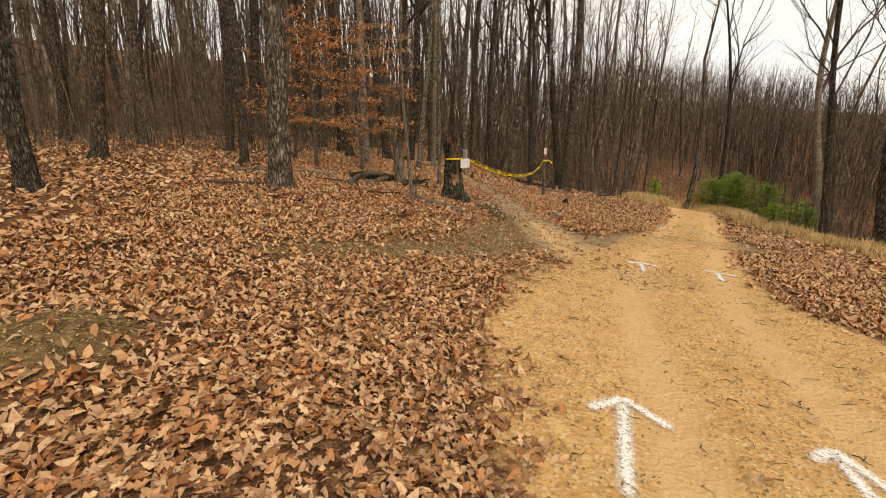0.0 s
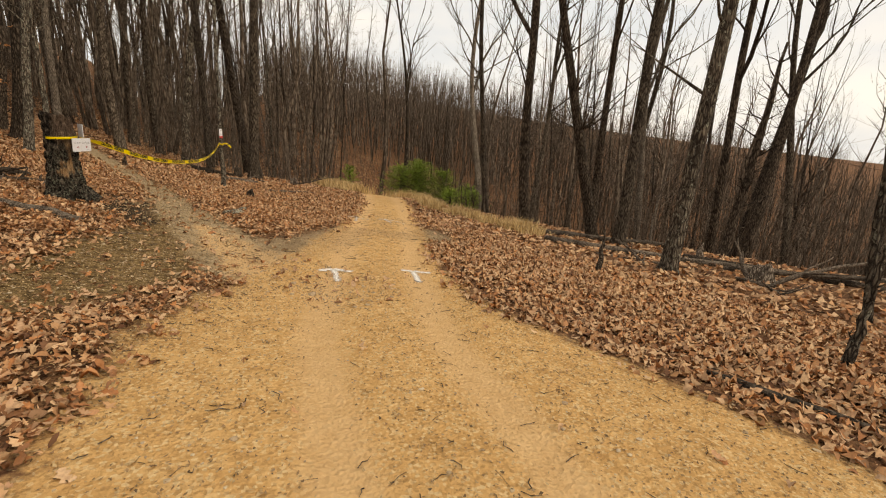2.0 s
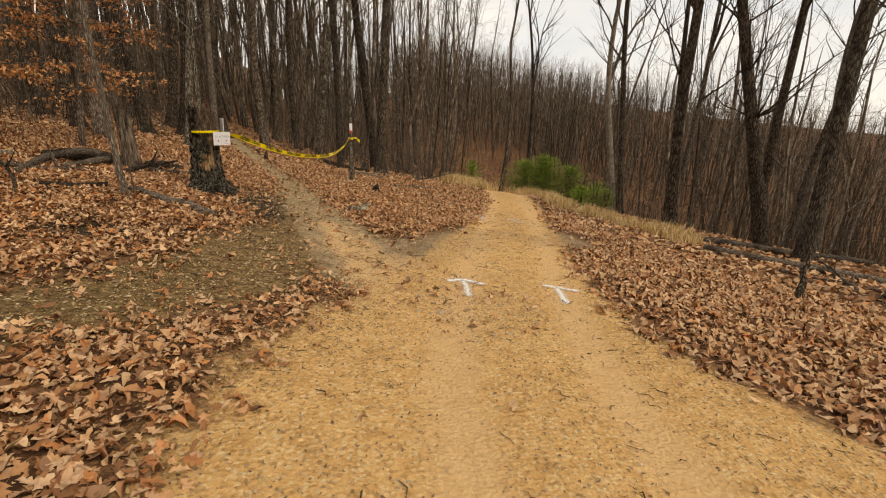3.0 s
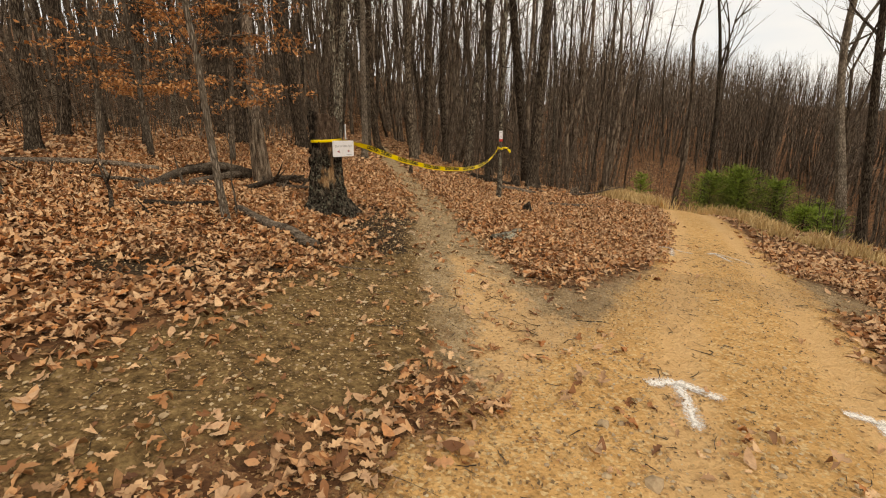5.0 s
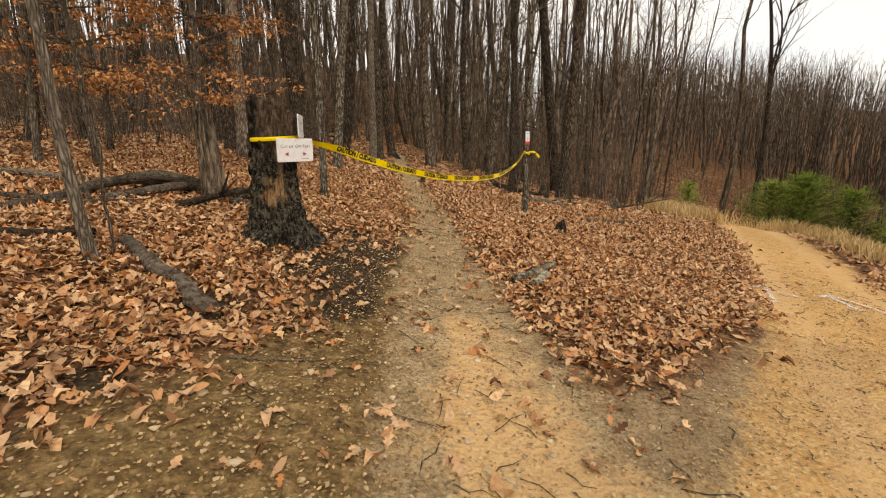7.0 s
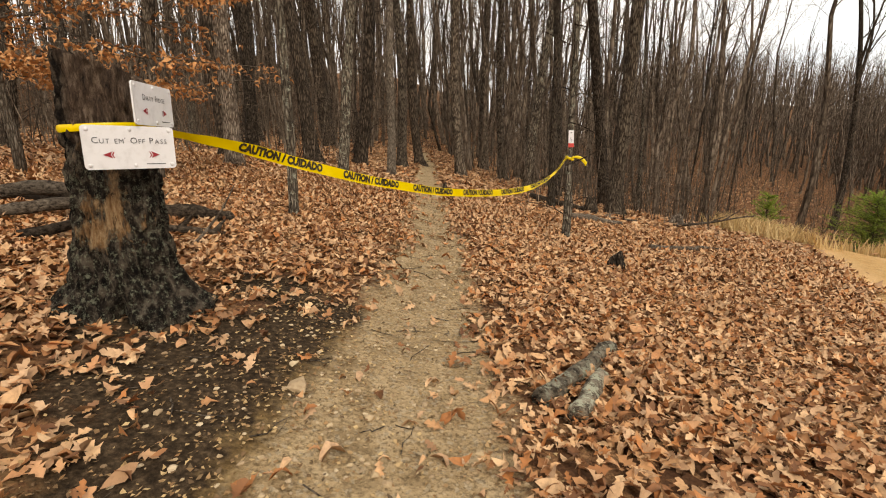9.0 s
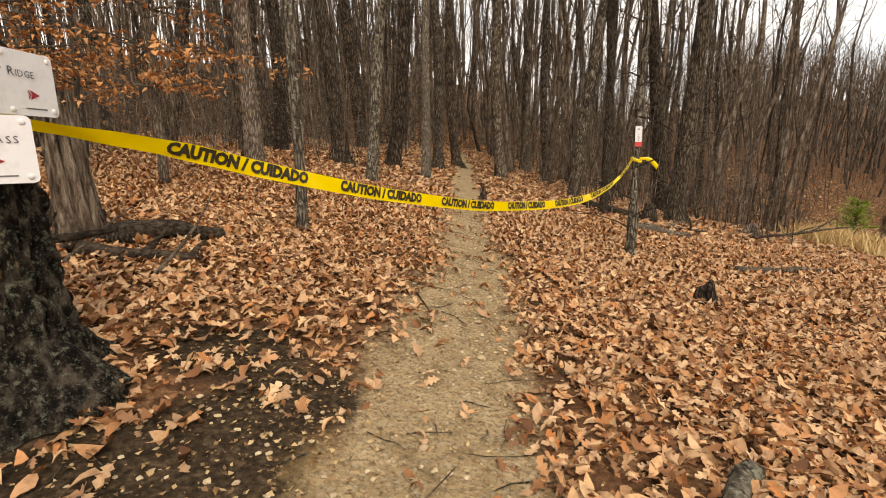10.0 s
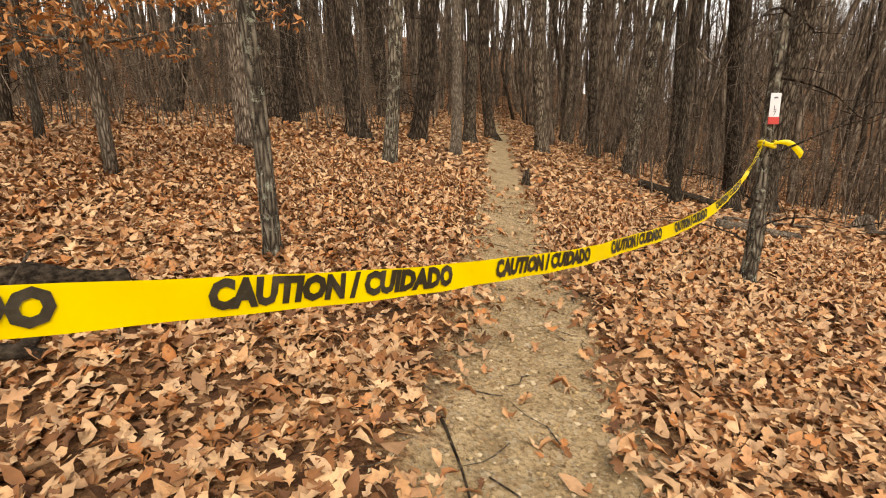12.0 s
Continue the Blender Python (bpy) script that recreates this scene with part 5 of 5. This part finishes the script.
log(4.0, 19.2, 5.2, 19.4, 0.09, LOG_GREY, "sawn fallen log by the marker tree", 12)
log(5.05, 3.25, 5.35, 1.6, 0.035, LOG_GREY, "thin pale branch at the road's edge", 13, end=0.02, name="fallen_branch", category="branch")
log(11.2, 12.4, 15.0, 9.2, 0.11, LOG_GREY, "long fallen trunk on the slope", 14)
log(10.6, 10.4, 13.6, 4.2, 0.09, LOG_GREY, "weathered fallen trunk along the slope's edge", 15)
log(12.9, 7.6, 13.4, 2.4, 0.08, LOG_GREY, "weathered fallen trunk at the slope's edge", 16)
log(12.0, 6.2, 15.2, 1.0, 0.06, LOG_GREY, "fallen branch at the slope's edge", 17, lift=0.4)


def stub(x, y, tall, r, material, label, seed, name="tree_stub"):
    t = thing(name, label, "stump", at=(x, y, ground_z(x, y)))
    rng = random.Random(seed)
    g = Geo()
    for k in range(4):
        a = k * 1.6 + rng.random()
        o = Vector((r * 0.5 * math.cos(a), r * 0.5 * math.sin(a), 0))
        hgt = tall * rng.uniform(0.5, 1.0)
        g.tube([o * 2.2 + Vector((0, 0, -0.04)), o * 1.3 + Vector((0, 0, hgt * 0.3)), o + Vector((0, 0, hgt * 0.8)), o * 0.9 + Vector((0.02, 0, hgt))], [r, r * 0.7, r * 0.55, r * 0.2], 7, lobes=lambda u, i, q: 1 + 0.2 * math.sin(3 * u + i))
    part("trunk", g, material, t)


stub(3.85, 14.8, 0.24, 0.075, BARK_DARK, "small dark rotten stub in leaves", 1)
stub(1.22, 20.3, 0.3, 0.06, BARK_DARK, "small cut stub beside the trail", 2)
stub(11.3, 5.2, 0.45, 0.16, WOOD_DEAD, "uprooted split stump on the slope's edge", 3)
stub(13.3, 7.4, 0.5, 0.07, WOOD_DEAD, "pale broken stub on the slope's edge", 4)
stub(5.0, 21.8, 0.5, 0.14, BARK_DARK, "dark rotten stump beyond the marker tree", 5)
stub(7.3, 22.0, 0.35, 0.14, WOOD_DEAD, "rotten pale stump at the road bend", 6)


def fallen_branch(x, y, turn, length, r, rise, material, label, seed, forks=3):
    """A crooked branch that lies or leans, with side twigs."""
    t = thing("fallen_branch", label, "branch", at=(x, y, ground_z(x, y)))
    rng = random.Random(seed)
    d = Vector((math.cos(radians(turn)), math.sin(radians(turn)), rise))
    path, z0 = [], ground_z(x, y)
    raw = wander(Vector((0, 0, r * 0.6)), d, length, 8, rng, 0.12)
    for q in raw:
        low = ground_z(x + q.x, y + q.y) - z0 + r * 0.6
        path.append(Vector((q.x, q.y, max(q.z, low) if rise > 0 else low)))
    g = Geo()
    g.tube(path, [r * (1 - 0.65 * i / 8) for i in range(9)], 8, lobes=lambda a, i, p: 1 + 0.1 * math.sin(3 * a + i))
    part("stem", g, material, t)
    for k in range(forks):
        i = rng.randint(2, 7)
        h = Geo()
        q = wander(path[i], d.normalized() * 0.6 + Vector((rng.uniform(-1, 1), rng.uniform(-1, 1), rng.uniform(0.1, 0.8))), length * rng.uniform(0.2, 0.4), 5, rng, 0.2)
        h.tube(q, [r * 0.5 * (1 - 0.75 * m / 5) for m in range(6)], 6)
        part("fork", h, material, t)


for i, (x, y, turn, length, r, rise, mat, label) in enumerate((
        (-1.75, 9.9, 100, 0.8, 0.025, 1.2, LOG_DARK, "dark forked stick standing out of the leaves"),
        (-1.7, 9.95, 10, 0.6, 0.03, 0.0, LOG_DARK, "dark broken branch lying in the leaves"),
        (-2.9, 8.6, 160, 1.2, 0.02, 0.0, LOG_GREY, "thin pale branch lying in the leaves"),
        (-1.2, 12.2, 30, 1.0, 0.05, 0.15, LOG_DARK, "dark crooked branch by the snag"),
        (-1.6, 12.1, 200, 1.5, 0.05, 0.05, LOG_GREY, "pale curved branch by the snag"),
        (-0.75, 12.6, 75, 0.6, 0.015, 0.9, LOG_GREY, "thin pale stick leaning by the stump"),
        (-0.2, 12.7, 60, 0.7, 0.015, 0.6, LOG_GREY, "thin pale stick leaning in the leaves"),
        (-0.9, 12.9, 20, 0.8, 0.07, 0.0, LOG_DARK, "short dark rotten branch by the snag"),
        (-4.6, 11.9, 20, 1.8, 0.03, 0.0, LOG_DARK, "long dark branch lying in the leaves"),
        (-3.6, 9.3, 350, 1.1, 0.035, 0.0, LOG_DARK, "dark branch half under leaves"),
        (10.9, 4.9, 330, 2.6, 0.05, 0.45, LOG_GREY, "grey dead pole leaning over the slope"),
        (11.2, 5.3, 40, 1.6, 0.06, 0.15, LOG_GREY, "grey forked root by the split stump"),
        (11.0, 5.5, 250, 1.4, 0.05, 0.1, LOG_GREY, "grey dead branch by the split stump"),
        (10.3, 8.4, 300, 2.2, 0.04, 0.1, LOG_GREY, "grey dead branch at the slope's edge"),
        (10.2, 7.0, 60, 1.5, 0.035, 0.2, LOG_GREY, "dead branch behind the leaning oak"),
        (4.4, 20.2, 10, 1.6, 0.05, 0.05, LOG_GREY, "dead branch beyond the marker tree"),
        (7.0, 21.5, 330, 1.8, 0.04, 0.1, LOG_GREY, "grey branch at the road bend"),
        (1.35, 13.6, 300, 0.5, 0.008, 0.0, LOG_DARK, "thin dark stick across the trail's edge"),
        (0.75, 9.2, 20, 0.5, 0.01, 0.0, LOG_GREY, "thin stick on the bare ground"))):
    fallen_branch(x, y, turn, length, r, rise, mat, label, 200 + i, 0 if r < 0.02 else 3)


# ---- pines and dry grass ----
def pine(x, y, tall, wide, seed):
    t = thing("young_pine", "bushy young green pine at the road's edge", "pine", "young pines by the road", at=(x, y, ground_z(x, y)))
    rng = random.Random(seed)
    g = Geo()
    g.tube([Vector((0, 0, -0.1)), Vector((0.02, 0, tall * 0.5)), Vector((0, 0.02, tall))], [0.04, 0.025, 0.006], 6)
    nd = Geo()
    for _ in range(int(55 * wide * tall) + 20):
        f = rng.random() ** 0.8
        a = rng.uniform(0, 6.28)
        ln = wide * (0.55 + 0.5 * math.sin(math.pi * min(1.0, f * 1.05) ** 0.8)) * (1.15 - 0.55 * f) * rng.uniform(0.5, 1.05)
        s = Vector((0, 0, 0.08 + tall * 0.92 * f))
        p = wander(s, Vector((math.cos(a), math.sin(a), 0.25)), ln, 4, rng, 0.15, 0.04)
        g.tube(p, [0.011, 0.009, 0.007, 0.005, 0.003], 3, cap=False)
        for q, q0 in zip(p[1:], p):
            for _ in range(13):
                c = q0.lerp(q, rng.random())
                d = ((q - q0).normalized() * 0.9 + Vector((rng.uniform(-1, 1), rng.uniform(-1, 1), rng.uniform(-0.5, 1)))).normalized() * rng.uniform(0.08, 0.15)
                w = d.cross(Vector((rng.uniform(-1, 1), rng.uniform(-1, 1), 1))).normalized() * 0.006
                nd.add([c - w, c + w, c + d], [(0, 1, 2)])
    part("trunk", g, BARK_DARK, t)
    part("crown", nd, NEEDLE, t, "long green needles", smooth=False)


for i, (x, y, tall, wide) in enumerate(((14.0, 24.4, 2.2, 1.6), (15.0, 24.0, 2.7, 1.9), (16.2, 23.4, 2.6, 1.8), (17.2, 22.4, 2.1, 1.6), (16.4, 21.4, 1.4, 1.3), (15.6, 25.4, 2.6, 1.6), (11.3, 25.2, 1.5, 0.7), (15.5, 19.8, 0.9, 0.9), (12.4, 17.4, 0.75, 0.8))):
    pine(x, y, tall, wide, 50 + i)


def grass(name, label, spots, seed):
    rng = random.Random(seed)
    g = Geo()
    for cx, cy, rad, n, hi in spots:
        for _ in range(n):
            x, y = cx + rng.gauss(0, rad), cy + rng.gauss(0, rad)
            z = ground_z(x, y)
            ln = rng.uniform(0.25, 1) * hi
            b = Vector((rng.gauss(0, 0.25), rng.gauss(0, 0.25), 1)).normalized() * ln
            a = rng.uniform(0, 6.28)
            w = Vector((math.cos(a), math.sin(a), 0)) * 0.013
            p = Vector((x, y, z))
            m = p + b * 0.6
            e = p + b + Vector((rng.uniform(-1, 1), rng.uniform(-1, 1), -0.3)) * ln * 0.25
            g.add([p - w, p + w, m + w * 0.7, m - w * 0.7, e], [(0, 1, 2, 3), (3, 2, 4)])
    tagged(part(name, g, STRAW, smooth=False), label, "grass", kind="stuff")


spots = []
GR = random.Random(31)
for i in range(90):
    f = i / 89
    x, y = (13.0 - 4.2 * f, 21.8 - 11.0 * f) if f < 0.5 else (10.9 + 0.3 * (f - 0.5), 16.3 - 10.0 * (f - 0.5))
    spots.append((x + GR.uniform(-0.2, 0.9), y + GR.uniform(-0.4, 0.4), 0.16, GR.choice((4, 8, 20, 130)), GR.uniform(0.3, 0.6)))
for i in range(24):
    spots.append((13.3 + GR.uniform(-0.5, 0.6), 22.6 + GR.uniform(-1.4, 1.4), 0.25, 60, 0.65))
for i in range(28):
    spots.append((9.7 + GR.uniform(-0.7, 0.6), 22.4 + GR.uniform(-1.4, 1.8), 0.25, 60, 0.65))
grass("dry_grass", "tufts of straw-coloured dry grass along the road", spots, 32)


# ---- sprayed arrows on the road ----
def chalk_arrow(tip, tail, left, right, width=0.066, cover=0.6):
    t = thing("chalk_arrow", "white sprayed arrow on the dirt road", "marking", "sprayed arrows on the road")
    for name, a, b in (("shaft", tail, tip), ("barb", left, tip), ("barb", right, tip)):
        a, b = Vector((*a, 0)), Vector((*b, 0))
        d = b - a
        s = Vector((-d.y, d.x, 0)).normalized()
        nl, nw = max(6, int(d.length / 0.035)), 8
        vs, fs, cov = [], [], []
        for i in range(nl + 1):
            for j in range(nw + 1):
                f, w = -0.1 + 1.2 * i / nl, (j / nw - 0.5) * 2
                p = a + d * f + s * (w * width * 2.0)
                lift = 0.007 if name == "shaft" else 0.011 if a == Vector((*left, 0)) else 0.015
                vs.append(Vector((p.x, p.y, ground_z(p.x, p.y) + lift)))
                e = min(1.0, (1.1 - f) * 8, (f + 0.1) * 5)
                cov.append(max(0.0, 1.05 - abs(w) ** 1.3 * 1.25) * max(0.0, e) * cover)
        for i in range(nl):
            for j in range(nw):
                q = i * (nw + 1) + j
                fs.append((q, q + 1, q + nw + 2, q + nw + 1))
        g = Geo()
        g.add(vs, fs)
        o = part(name, g, CHALK, t)
        at = o.data.attributes.new("cover", "FLOAT", "POINT")
        at.data.foreach_set("value", cov)


chalk_arrow((1.22, 2.83), (0.88, 1.85), (0.93, 2.66), (1.43, 2.52))
chalk_arrow((2.3, 2.4), (2.05, 1.6), (2.08, 2.28), (2.35, 2.02))
chalk_arrow((3.37, 7.72), (3.2, 7.15), (3.1, 7.66), (3.56, 7.45))
chalk_arrow((4.44, 7.28), (4.19, 6.7), (4.24, 7.33), (4.62, 7.04))
chalk_arrow((5.95, 12.6), (5.6, 11.9), (5.6, 12.5), (6.2, 12.3), cover=0.5)
chalk_arrow((6.75, 12.6), (6.6, 11.9), (6.5, 12.4), (7.1, 12.0), cover=0.55)

# ---- pebbles, single leaves and twigs on the bare ground ----
def pebbles():
    rng = random.Random(61)
    shapes = []
    for _ in range(5):
        bm = bmesh.new()
        bmesh.ops.create_icosphere(bm, subdivisions=1, radius=1)
        for v in bm.verts:
            v.co *= rng.uniform(0.55, 1.25)
            v.co.z *= 0.5
        me = bpy.data.meshes.new("pebble")
        bm.to_mesh(me)
        bm.free()
        me.materials.append(STONE)
        shapes.append(me)
    small = Geo()
    n = 0
    for _ in range(26000):
        x, y = rng.uniform(-1.5, 7), rng.uniform(1, 18)
        road, trail, bare, verge, rut, black, spur, mixed = masks(x, y)
        if rng.random() > max(trail * 0.9, bare * 0.9, road * 0.22 * (1 - rut), black * 0.5, 0.6 * verge):
            continue
        near = trail > 0.3 or bare > 0.3
        s = rng.uniform(0.004, 0.013) * (1.15 if near else 0.9) * (2.0 if rng.random() < 0.06 else 1)
        if n < 130 and near and rng.random() < 0.1:
            o = new("pebble", rng.choice(shapes))
            s *= rng.uniform(1.5, 2.2)
            o.matrix_basis = pose(x, y, ground_z(x, y) + s * 0.2, 0, 0, rng.uniform(0, 360)) @ Matrix.Diagonal((s * 1.3, s, s, 1))
            tagged(o, "small buff pebble on the trodden ground", "pebble", "pebbles on the trail")
            n += 1
        else:
            me = rng.choice(shapes)
            m = pose(x, y, ground_z(x, y) + s * 0.2, 0, 0, rng.uniform(0, 360)) @ Matrix.Diagonal((s * 1.3, s, s, 1))
            small.add([m @ v.co for v in me.vertices], [tuple(p.vertices) for p in me.polygons])
    tagged(part("gravel", small, STONE, smooth=False), "fine buff gravel on road and trail", "gravel", kind="stuff")


pebbles()


def twigs():
    rng = random.Random(71)
    g = Geo()
    for _ in range(1900):
        x, y = rng.uniform(-4, 8), rng.uniform(1.2, 18)
        a, ln = rng.uniform(0, 6.28), rng.uniform(0.04, 0.15) * (1 if masks(x, y)[0] > 0.5 else 2)
        pts = []
        for i in range(4):
            q = Vector((x + math.cos(a) * ln * i / 3 + rng.uniform(-0.02, 0.02), y + math.sin(a) * ln * i / 3 + rng.uniform(-0.02, 0.02), 0))
            q.z = ground_z(q.x, q.y) + 0.008
            pts.append(q)
        r = rng.uniform(0.0015, 0.004)
        g.tube(pts, [r, r, r * 0.8, r * 0.4], 4, cap=False)
    tagged(part("fallen_twigs", g, BRANCH_DRY), "thin dry twigs scattered on the ground", "twigs", kind="stuff")


twigs()
